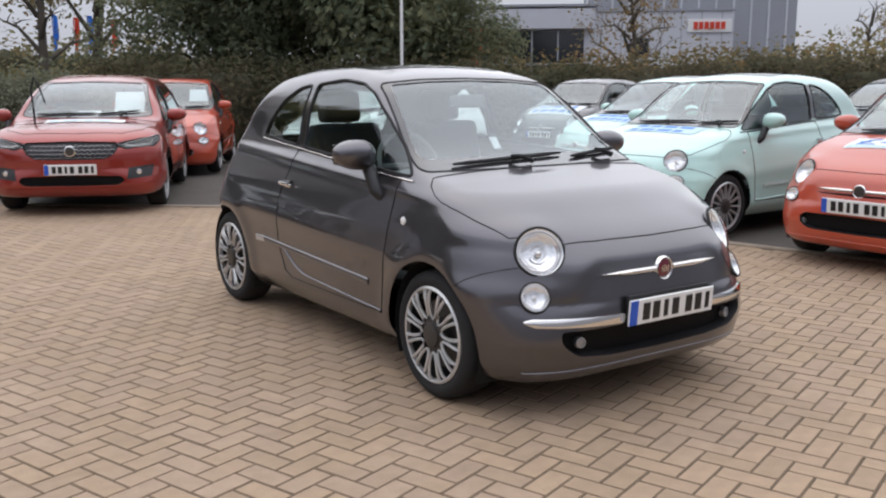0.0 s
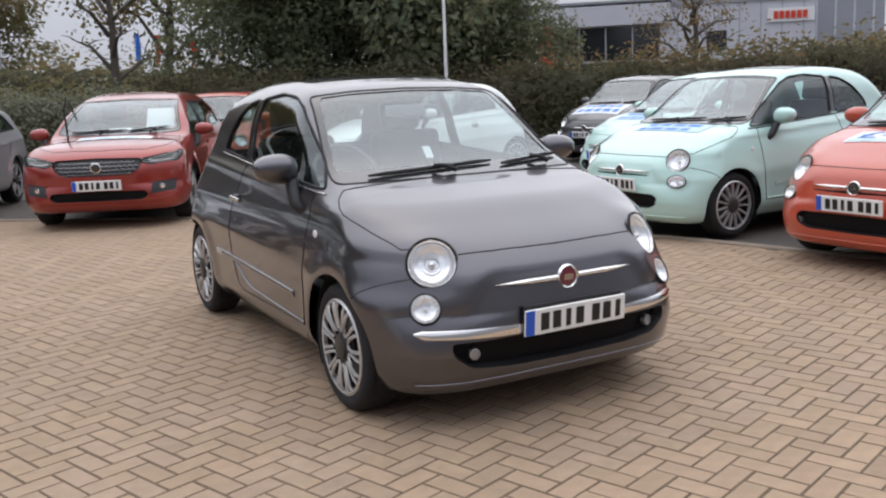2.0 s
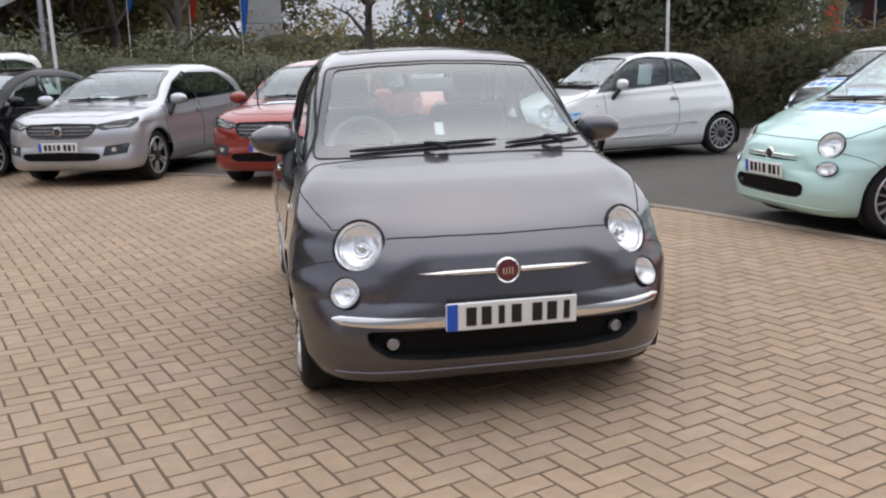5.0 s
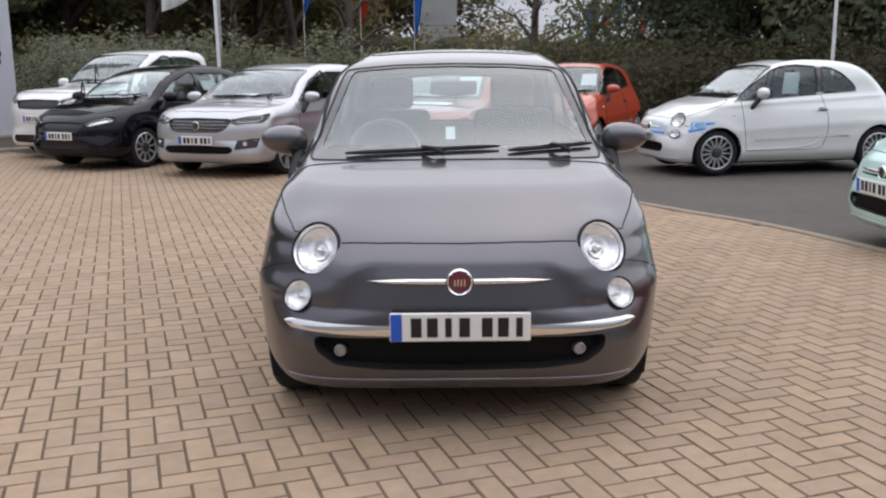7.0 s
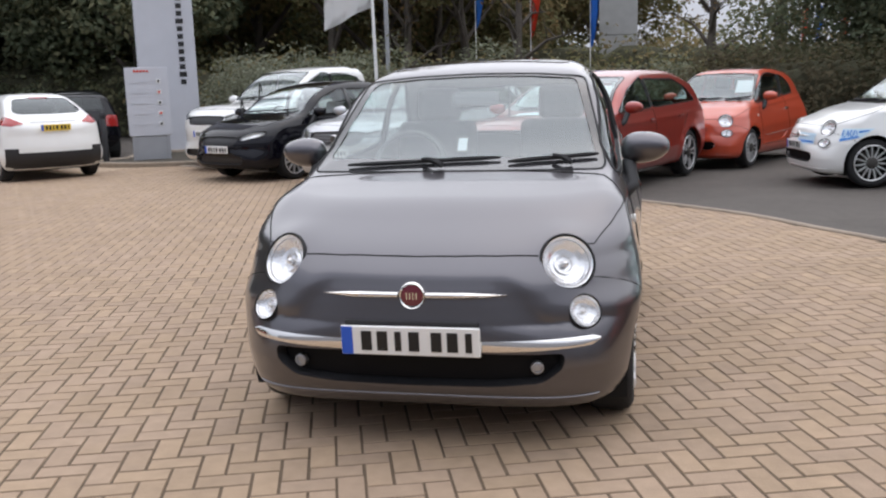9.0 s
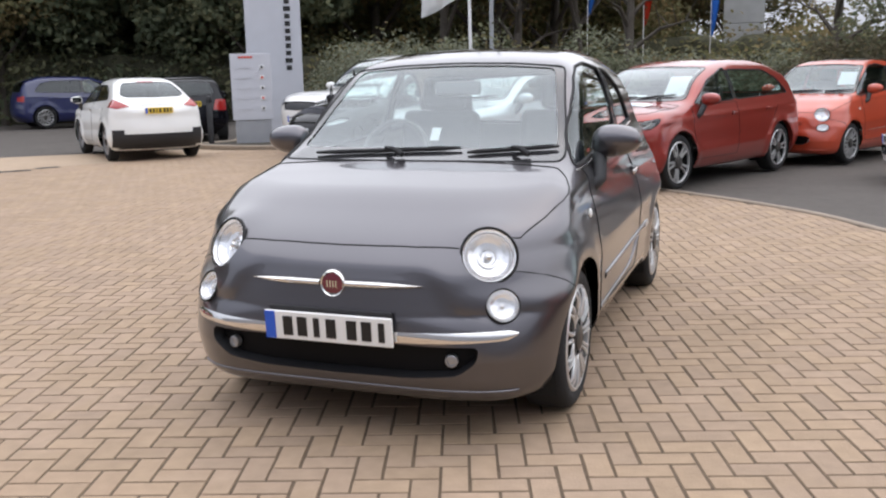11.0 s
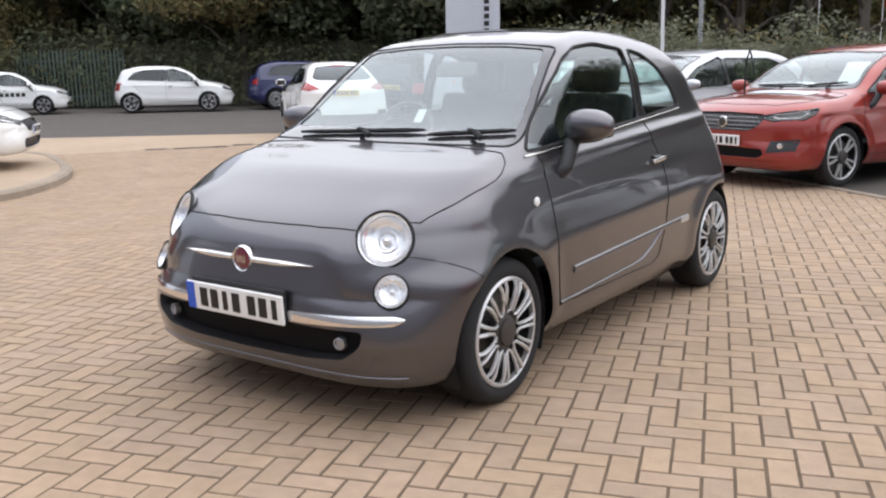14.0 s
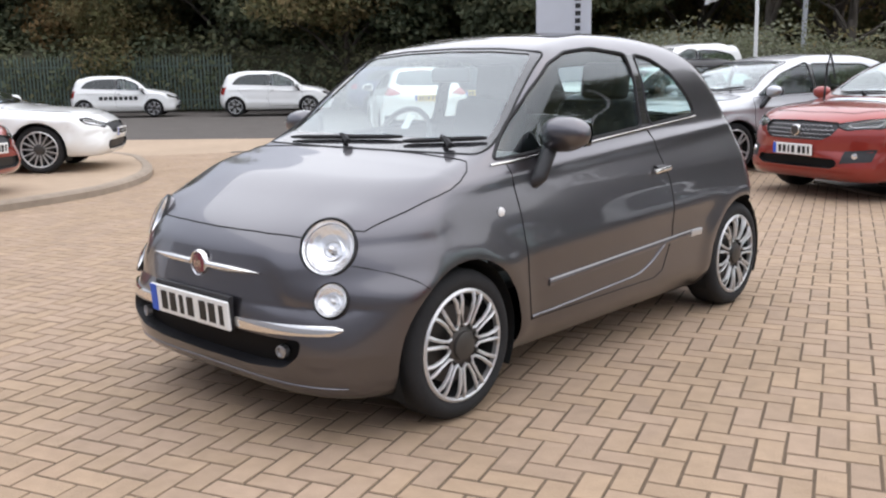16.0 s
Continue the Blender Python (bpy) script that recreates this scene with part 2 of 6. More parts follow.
def tube(bm, pts, r, closed=False, sides=5, flat=1.0):
    """A tube along a line of points; r is one radius or one for each point."""
    pts = [Vector(p) for p in pts]
    n, rings = len(pts), []
    if n < 2:
        return bm
    up = Vector((0.13, 0.21, 0.97))
    for i, p in enumerate(pts):
        a, b = (pts[i - 1], pts[(i + 1) % n]) if closed else (pts[max(i - 1, 0)], pts[min(i + 1, n - 1)])
        d = (b - a).normalized()
        side = d.cross(up)
        side = side.normalized() if side.length > 1e-4 else Vector((1, 0, 0))
        rise, rad = side.cross(d), r[i] if isinstance(r, (list, tuple)) else r
        rings.append([bm.verts.new(p + rad * (math.cos(2 * math.pi * k / sides) * side + flat * math.sin(2 * math.pi * k / sides) * rise)) for k in range(sides)])
    for i in range(n if closed else n - 1):
        a, b = rings[i], rings[(i + 1) % n]
        for k in range(sides):
            bm.faces.new((a[k], a[(k + 1) % sides], b[(k + 1) % sides], b[k]))
    if not closed:
        bm.faces.new(rings[0]), bm.faces.new(rings[-1][::-1])
    return bm


def spline(pts):
    """A smooth curve v(u) through points (u, v), as a function on arrays."""
    u, v = np.array(pts, float).T
    h = np.diff(u)
    d = np.diff(v) / h
    m = np.empty_like(u)
    m[0], m[-1] = d[0], d[-1]
    for i in range(1, len(u) - 1):
        m[i] = 0 if d[i - 1] * d[i] <= 0 else (d[i - 1] * h[i] + d[i] * h[i - 1]) / (h[i - 1] + h[i])

    q = np.linspace(u[0] - 1.5, u[-1] + 1.5, 3000)
    i = np.clip(np.searchsorted(u, q) - 1, 0, len(u) - 2)
    t = (q - u[i]) / h[i]
    c = np.clip(t, 0, 1)
    out = (1 + 2 * c) * (1 - c) ** 2 * v[i] + c * (1 - c) ** 2 * h[i] * m[i] + c**2 * (3 - 2 * c) * v[i + 1] + c**2 * (c - 1) * h[i] * m[i + 1]
    out += np.where(t < 0, t * h[i] * m[i], 0) + np.where(t > 1, (t - 1) * h[i] * m[i + 1], 0)
    return lambda w: np.interp(w, q, out)


def loop(pts, n=36):
    """A closed rounded outline through a few corner points."""
    p = np.array(pts, float)
    k = len(p)
    out = []
    for i in range(k):
        a, b, c, d = p[i - 1], p[i], p[(i + 1) % k], p[(i + 2) % k]
        for s in np.linspace(0, 1, max(2, n // k), endpoint=False):
            out.append(0.5 * (2 * b + (c - a) * s + (2 * a - 5 * b + 4 * c - d) * s * s + (3 * b - a - 3 * c + d) * s**3))
    return [tuple(q) for q in out]


def corners(pts, r=0.05, n=5):
    """A convex polygon with its corners rounded off."""
    p = [Vector(q) for q in pts]
    out = []
    for i, b in enumerate(p):
        a, c = p[i - 1], p[(i + 1) % len(p)]
        q = min(r, 0.45 * (a - b).length, 0.45 * (c - b).length)
        s, e = b + (a - b).normalized() * q, b + (c - b).normalized() * q
        for k in range(n):
            t = k / (n - 1)
            out.append(tuple((1 - t) ** 2 * s + 2 * t * (1 - t) * b + t * t * e))
    return out


def ring(cx, cy, rx, ry=None, n=28, power=2.0):
    ry = ry or rx
    sg = lambda v: math.copysign(abs(v) ** (2 / power), v)  # noqa: E731
    return [(cx + rx * sg(math.cos(2 * math.pi * k / n)), cy + ry * sg(math.sin(2 * math.pi * k / n))) for k in range(n)]


def filled(poly, step=0.03):
    """The outline with points added along its straight runs."""
    out = []
    for a, b in zip(poly, poly[1:] + poly[:1]):
        n = max(1, int(math.dist(a, b) / step))
        out += [(a[0] + (b[0] - a[0]) * k / n, a[1] + (b[1] - a[1]) * k / n) for k in range(n)]
    return out


def filled3(line, step=0.012):
    """A line in space with points added along its runs."""
    out = [tuple(line[0])]
    for a, b in zip(line, line[1:]):
        n = max(1, int(math.dist(a, b) / step))
        out += [tuple(u + (v - u) * k / n for u, v in zip(a, b)) for k in range(1, n + 1)]
    return out


def smax(a, b, k):
    return np.maximum(a, b) + np.maximum(k - np.abs(a - b), 0) ** 2 / (4 * k)


class Form:
    """A car's skin, as the rounded meeting of its side, plan and front outlines. y runs from the nose back, x to its left, z up."""

    def __init__(self, s):
        self.s = s
        self.top, self.nose, self.tail, self.wide = spline(s["top"]), spline(s["nose"]), spline(s["tail"]), spline(s["wide"])
        grid = np.linspace(-1.0, 7.0, 1600)
        slopes = (self.top(grid + 0.02) - self.top(grid - 0.02)) / 0.04
        self.lean = lambda y: np.interp(y, grid, 1 / np.sqrt(1 + slopes**2))
        self.crown = spline(s["crown"])
        bow = s.get("bow", 0.35)
        self.bow = spline(bow) if isinstance(bow, list) else lambda z: bow
        self.hw = max(w for _, w in s["wide"])

    def f(self, x, y, z):
        s, ax = self.s, np.abs(x)
        top = (z - self.top(y) + self.crown(y) * ax**2) * self.lean(y)
        side = ax - self.wide(z)
        for hy in (s["front"], s["front"] + s["base"]):
            r = np.hypot(y - hy, z - s["hub"])
            side = side - s.get("flare", 0.018) * np.exp(-(((r - s["arch"] - 0.02) / 0.07) ** 2)) * (z > s["hub"] - 0.2)
        if "tuck" in s:
            y0, y1, z0, z1, amount = s["tuck"]
            side = side + amount * np.clip((y - y0) / (y1 - y0), 0, 1) * np.clip((z - z0) / (z1 - z0), 0, 1)
        for z0, depth, width in s.get("creases", ()):
            side = side - depth * np.exp(-(((z - z0 - s.get("rake", 0.0) * (y - 1.5)) / width) ** 2))
        front = self.nose(z) + self.bow(z) * (ax / self.hw) ** (s.get("bowp", 3.0) + 2.5 * np.clip((0.5 - z) / 0.16, 0, 1)) - y
        for z0, depth, width, half in s.get("nose_creases", ()):
            front = front + depth * np.exp(-(((z - z0) / width) ** 2)) * (1 / (1 + np.exp((ax - half) / 0.03)))
        if "panel" in s:
            z1, z0, half, flare, depth = s["panel"]
            e = lambda v: 1 / (1 + np.exp(-np.clip(v, -30, 30)))  # noqa: E731
            front = front + depth * e((z1 - z) / 0.012) * e((z - z0) / 0.022) * e((half + flare * (z1 - z) - ax) / 0.022)
        rear = y - self.tail(z) + s.get("bowr", 0.22) * (ax / self.hw) ** 2.6
        low = s["floor"] - z
        body = smax(top, side, s.get("round", 0.13))
        for bx, by, bz, amount, size in s.get("bumps", ()):
            front = front - amount * np.exp(-((ax - bx) ** 2 + (y - by) ** 2 + (z - bz) ** 2) / size**2)
            body = body - amount * np.exp(-((ax - bx) ** 2 + (y - by) ** 2 + (z - bz) ** 2) / size**2)
        return smax(smax(body, smax(front, rear, 0.05), s.get("roundf", 0.12)), low, 0.05)

    def normal(self, p):
        p, e = np.asarray(p, float), 0.006
        x, y, z = p.T
        g = np.stack([self.f(x + e, y, z) - self.f(x - e, y, z), self.f(x, y + e, z) - self.f(x, y - e, z), self.f(x, y, z + e) - self.f(x, y, z - e)], 1)
        return g / np.maximum(np.linalg.norm(g, axis=1, keepdims=True), 1e-9)

    def root(self, o, d, far=4.0):
        """Where rays from inside, at o along d, leave the form."""
        lo, hi = np.zeros(len(o)), np.full(len(o), far)
        step = np.linspace(0, far, 30)
        for a in step[1:]:
            inside = (self.f(*(o + d * a).T) < 0) & (hi == far) & (lo >= a - step[1] - 1e-6)
            lo = np.where(inside, a, lo)
        hi = lo + step[1]
        for _ in range(20):
            mid = (lo + hi) / 2
            ins = self.f(*(o + d * mid[:, None]).T) < 0
            lo, hi = np.where(ins, mid, lo), np.where(ins, hi, mid)
        return o + d * lo[:, None]

    def lift(self, pts, view, proud=0.0):
        """Points of an outline seen from the side (y, z), front or rear (x, z) or above (x, y), laid on the skin."""
        p = np.array(pts, float)
        zero, one = np.zeros(len(p)), np.ones(len(p))
        if view == "side":
            o, d = np.stack([zero, p[:, 0], p[:, 1]], 1), np.stack([one, zero, zero], 1)
        elif view == "top":
            o, d = np.stack([p[:, 0], p[:, 1], zero + 0.5], 1), np.stack([zero, zero, one], 1)
        else:
            mid = self.s.get("mid", 1.9)
            o, d = np.stack([p[:, 0], zero + mid, p[:, 1]], 1), np.stack([zero, one * (-1 if view == "front" else 1), zero], 1)
        q = self.root(o, d, 3.2)
        return q + proud * self.normal(q)

    def half(self, na, ns, nc):
        """The left half of the skin as a bmesh."""
        s = self.s
        y0, y1, zc = s.get("core", (0.75, s["front"] + s["base"] - 0.1, 0.62))
        ang = np.radians(np.linspace(-90, 90, na))
        o, d = [], []
        rows = [(y0, a) for a in np.linspace(90, 0, nc, endpoint=False)] + [(y, 0) for y in np.linspace(y0, y1, ns)] + [(y1, -a) for a in np.linspace(0, 90, nc + 1)[1:]]
        for y, a in rows:
            ca, sa = math.cos(radians(a)), math.sin(radians(a))
            o += [(0, y, zc)] * na
            d += [(math.cos(p) * ca, -sa, math.sin(p) * ca) for p in ang]
        q = self.root(np.array(o, float), np.array(d, float))
        q[:, 0] = np.maximum(q[:, 0], 0)
        q = q.reshape(len(rows), na, 3)
        return [np.stack([q[:-1, :-1], q[1:, :-1], q[1:, 1:], q[:-1, 1:]], 2).reshape(-1, 4, 3), []]


def cut(shell, poly, view, where):
    """Cuts a convex outline into the skin and takes the faces inside it out, as corner lists."""
    a, b = {"side": (1, 2), "front": (0, 2), "rear": (0, 2), "top": (0, 1)}[view]
    p = np.array(poly, float)
    d = np.roll(p, -1, 0) - p
    keep = np.hypot(*d.T) > 1e-5
    p, d = p[keep], d[keep]
    n = np.stack([d[:, 1], -d[:, 0]], 1) / np.hypot(*d.T)[:, None]
    n *= np.where((n * (p.mean(0) - p)).sum(1) > 0, -1, 1)[:, None]
    off = (n * p).sum(1)
    quads, loose = shell
    dist = quads[:, :, (a, b)] @ n.T - off
    ok = where(*quads.mean(1).T)
    out = (dist > -1e-7).all(1).any(1) | ~ok
    inner = (dist < 1e-7).all((1, 2)) & ok
    took = [list(map(tuple, f)) for f in quads[inner]]
    todo = [list(map(tuple, f)) for f in quads[~out & ~inner]]
    rest = []
    for f in loose:
        (todo if where(*np.mean(f, 0)) else rest).append(f)
    for f in todo:
        for k in range(len(n)):
            ds = [c[a] * n[k, 0] + c[b] * n[k, 1] - off[k] for c in f]
            if max(ds) < 1e-7:
                continue
            if min(ds) > -1e-7:
                rest.append(f)
                f = None
                break
            ins, outs = [], []
            for i, c in enumerate(f):
                c0, d0, d1 = f[i - 1], ds[i - 1], ds[i]
                if (d0 > 0) != (d1 > 0):
                    t = d0 / (d0 - d1)
                    x = tuple(u + t * (v - u) for u, v in zip(c0, c))
                    ins.append(x), outs.append(x)
                (outs if d1 > 0 else ins).append(c)
            if len(outs) > 2:
                rest.append(outs)
            f = ins
            if len(f) < 3:
                f = None
                break
        if f:
            took.append(f)
    shell[0], shell[1] = quads[out], rest
    return took


def faces_of(shell):
    return [list(map(tuple, f)) for f in shell[0]] + shell[1]


def weld(polys):
    """Corner lists to shared vertices and faces."""
    flat = np.array([c for f in polys for c in f], float)
    _, first, back = np.unique(np.round(flat, 5), axis=0, return_index=True, return_inverse=True)
    back, faces, k = back.ravel().tolist(), [], 0
    for f in polys:
        row = back[k : k + len(f)]
        k += len(f)
        row = [v for i, v in enumerate(row) if v != row[i - 1]]
        if len(set(row)) == len(row) > 2:
            faces.append(row)
    return flat[first], faces


def skin(name, form, polys, mat, parent, side=0, sink=0.0, label="", thick=0.0):
    """A piece of the skin as a part. side: 1 left, -1 right, 0 both halves welded. sink: metres under the skin."""
    if not polys:
        return None
    if side == 0:
        polys = polys + [[(-x, y, z) for x, y, z in p][::-1] for p in polys]
    elif side < 0:
        polys = [[(-x, y, z) for x, y, z in p][::-1] for p in polys]
    verts, faces = weld(polys)
    n = form.normal(verts)
    verts = verts - sink * n
    ob = mesh_object(name, verts, faces, mat, parent, label, True, n)
    return ob


def strip(name, lines, mat, parent, r=0.004, closed=False, label="", sides=5, flat=1.0):
    """Thin cords laid along lines on the skin, mirrored to the right."""
    bm = bmesh.new()
    for line in lines:
        tube(bm, line, r, closed, sides, flat)
    return part(name, bm, mat, parent, label, 60)


def both(points):
    return [points, [(-x, y, z) for x, y, z in points]]


def make_wheel(parent, x, y, z, radius, rim, width, style, side, turn=0.0):
    """A tyre with its alloy rim; side is 1 for the car's left."""
    hub = new("wheel")
    hub.parent = parent
    hub.matrix_basis = pose(x, y, z, 0, 0, 0) @ pose(0, 0, 0, 0, 0, 0 if side > 0 else 180) @ pose(0, 0, 0, turn)
    w, tyre = width / 2, bmesh.new()
    prof = [(rim - 0.004, w * 0.75), (rim + 0.006, w * 0.93), (rim + 0.02, w), ((rim + radius) / 2, w * 1.04), (radius - 0.02, w * 0.95), (radius - 0.006, w * 0.8), (radius, w * 0.55)]
    lathe(tyre, [(r, c - w) for r, c in prof] + [(r, -c - w) for r, c in prof[::-1]], 48)
    part("tyre", tyre, TYRE, hub, smooth=50)
    barrel = bmesh.new()
    lathe(barrel, [(rim + 0.002, -0.002), (rim - 0.006, -0.004), (rim - 0.012, -0.03), (rim - 0.02, -0.1), (0.0, -0.1)], 40)
    part("wheel_well", barrel, LINER, hub, smooth=40)
    bm = bmesh.new()
    lathe(bm, [(rim - 0.012, -0.02), (rim - 0.011, -0.001), (rim - 0.003, 0.003), (rim + 0.006, -0.003), (rim + 0.004, -0.02)], 48)
    part("rim_edge", bm, ALLOY if style != "dark" else ALLOY_GREY, hub, smooth=50)
    count, kind = {"loops": (11, "loop"), "fine": (15, "bar"), "seven": (14, "bar"), "star": (10, "twin"), "dark": (6, "wide"), "turbine": (10, "bar")}[style]
    spokes, dark = bmesh.new(), bmesh.new()
    for k in range(count):
        a = 2 * math.pi * k / count if kind != "twin" else 2 * math.pi * (k // 2) / 5 + (0.17 if k % 2 else -0.17)
        m = pose(0, 0, 0, math.degrees(a))
        r0, r1 = rim * 0.32, rim - 0.006
        if kind == "loop":
            h0, h1 = rim * 0.055, rim * 0.17
            pts = [(-0.006, -h1, r1), (0.004, -h1 * 0.97, r1 * 0.85), (0.002, -h1 * 0.8, r1 * 0.65), (-0.004, -h0 * 1.3, r0 * 1.3), (-0.006, 0, r0 * 1.13), (-0.004, h0 * 1.3, r0 * 1.3), (0.002, h1 * 0.8, r1 * 0.65), (0.004, h1 * 0.97, r1 * 0.85), (-0.006, h1, r1)]
            rad = [0.008, 0.0085, 0.008, 0.007, 0.007, 0.007, 0.008, 0.0085, 0.008]
            tube(spokes, [m @ Vector(p) for p in pts], rad, False, 6)
        else:
            half = {"fine": 0.0095, "turbine": 0.013, "seven": 0.012, "star": 0.012}.get(style, 0.03)
            verts = []
            for r, hw, dx in ((r0 * 0.8, half * 1.2, -0.012), (r1 * 0.6, half, -0.004), (r1, half * (1.5 if kind == "wide" else 0.95), -0.008)):
                verts.append([spokes.verts.new(m @ Vector(c)) for c in ((dx - 0.02, -hw, r), (dx, -hw * 0.8, r), (dx, hw * 0.8, r), (dx - 0.02, hw, r))])
            for p, q in zip(verts, verts[1:]):
                for j in range(3):
                    spokes.faces.new((p[j], p[j + 1], q[j + 1], q[j]))
    part("spokes", spokes, ALLOY if style != "dark" else ALLOY_GREY, hub, "bright looped spokes" if kind == "loop" else "", 50)
    lathe(dark, [(rim * 0.36, -0.035), (rim * 0.34, -0.012), (rim * 0.26, -0.006), (rim * 0.25, 0.006), (rim * 0.2, 0.01), (0.0, 0.011)], 28)
    part("hub_cap", dark, ALLOY_DARK, hub, "dark wheel centre", 40)
    brake = bmesh.new()
    lathe(brake, [(rim * 0.72, -0.07), (rim * 0.72, -0.06), (0.0, -0.06)], 32)
    part("brake_disc", brake, ALLOY_DARK, hub, smooth=40)
    return hub


def number_plate(parent, m, white=True, half=0.26, band=True, high=0.111):
    """A plate with its blue band; its characters are plain bars."""
    ob = part("number_plate", box_bm((2 * half, 0.012, high), Matrix(), 0.004, 1), PLATE_WHITE if white else PLATE_YELLOW, parent, "number plate with plain dark bars")
    ob.matrix_basis = m
    x0 = -half + (0.05 if band else 0.02)
    if band:
        part("blue_band", box_bm((0.042, 0.004, high - 0.006), pose(-half + 0.024, -0.0065, 0)), PLATE_BLUE, ob)
    step = (half - 0.03 - x0) / 7.4
    for k in range(7):
        c = x0 + 0.03 + step * (k + (0.4 if k > 3 else 0) + 0.3)
        part("character_bar", box_bm((step * (0.66 if k % 4 != 2 else 0.4), 0.003, high * 0.66), pose(c, -0.0075, 0)), INK, ob)
    return ob


def seat(parent, x, y, z, back=0.62, name="seat"):
    bm = box_bm((0.48, 0.5, 0.16), pose(x, y, z, 4), 0.06, 3)
    add_box(bm, (0.46, 0.13, back), pose(x, y + 0.30, z + back / 2 - 0.02, -14), 0.055, 3)
    s = part(name, bm, SEAT, parent, smooth=50)
    h = box_bm((0.26, 0.10, 0.19), pose(x, y + 0.42, z + back + 0.07, -8), 0.045, 3)
    tube(h, [(x - 0.05, y + 0.40, z + back - 0.06), (x - 0.05, y + 0.42, z + back + 0.02)], 0.008)
    tube(h, [(x + 0.05, y + 0.40, z + back - 0.06), (x + 0.05, y + 0.42, z + back + 0.02)], 0.008)
    part("headrest", h, SEAT, s, smooth=50)
    return s


def mirror_unit(parent, form, s, paint):
    """Door mirrors: a rounded shell on a dark foot."""
    mx, my, mz = s["mirror"]
    k = s.get("mirror_size", 1.0)
    for sx in (1, -1):
        bm = bmesh.new()
        bmesh.ops.create_uvsphere(bm, u_segments=24, v_segments=16, radius=1)
        for v in bm.verts:
            x, y, z = v.co
            e = lambda c, p: math.copysign(abs(c) ** p, c)  # noqa: E731
            v.co = (0.116 * k * e(x, 0.86), 0.06 * k * e(y, 0.9) * (1.35 if y < 0 else 0.75), 0.074 * k * e(z, 0.85) * (1 - 0.18 * x) + 0.006 * x)
        bm.transform(pose(sx * mx, my, mz) @ Matrix.Diagonal((sx, 1, 1, 1)))
        if sx < 0:
            bmesh.ops.reverse_faces(bm, faces=bm.faces)
        shell = part("door_mirror", bm, paint, parent, smooth=60)
        g = box_bm((0.17 * k, 0.006, 0.105 * k), pose(sx * mx, my + 0.045 * k, mz), 0.02)
        part("mirror_glass", g, GLASS_DARK, shell)
        f = bmesh.new()
        foot = form.lift([(my - 0.13 * k, mz - 0.19 * k)], "side")[0]
        tube(f, [(sx * (foot[0] - 0.02), foot[1], foot[2] - 0.02), (sx * (foot[0] + 0.015), foot[1] + 0.02, foot[2] + 0.02), (sx * (mx - 0.075 * k), my - 0.02, mz - 0.07 * k), (sx * (mx - 0.06 * k), my, mz - 0.03 * k)], [0.03 * k, 0.034 * k, 0.036 * k, 0.03 * k], False, 8)
        part("mirror_foot", f, PLASTIC, shell, smooth=60)


def wipers(parent, form, arms):
    for base, tip0, tip1 in arms:
        line = form.lift([(tip0[0] + (tip1[0] - tip0[0]) * k / 8, tip0[1] + (tip1[1] - tip0[1]) * k / 8) for k in range(9)], "front", 0.016)
        bm = bmesh.new()
        tube(bm, line, [0.006] + [0.011] * 7 + [0.006], False, 6)
        mid = line[4]
        a = form.lift([base], "front", 0.02)[0]
        tube(bm, [a, a * 0.5 + mid * 0.5 + np.array((0, -0.008, 0.016)), mid + np.array((0, -0.006, 0.012))], [0.014, 0.012, 0.010], False, 6)
        part("wiper", bm, RUBBER, parent, "black wiper blade and arm", 50)


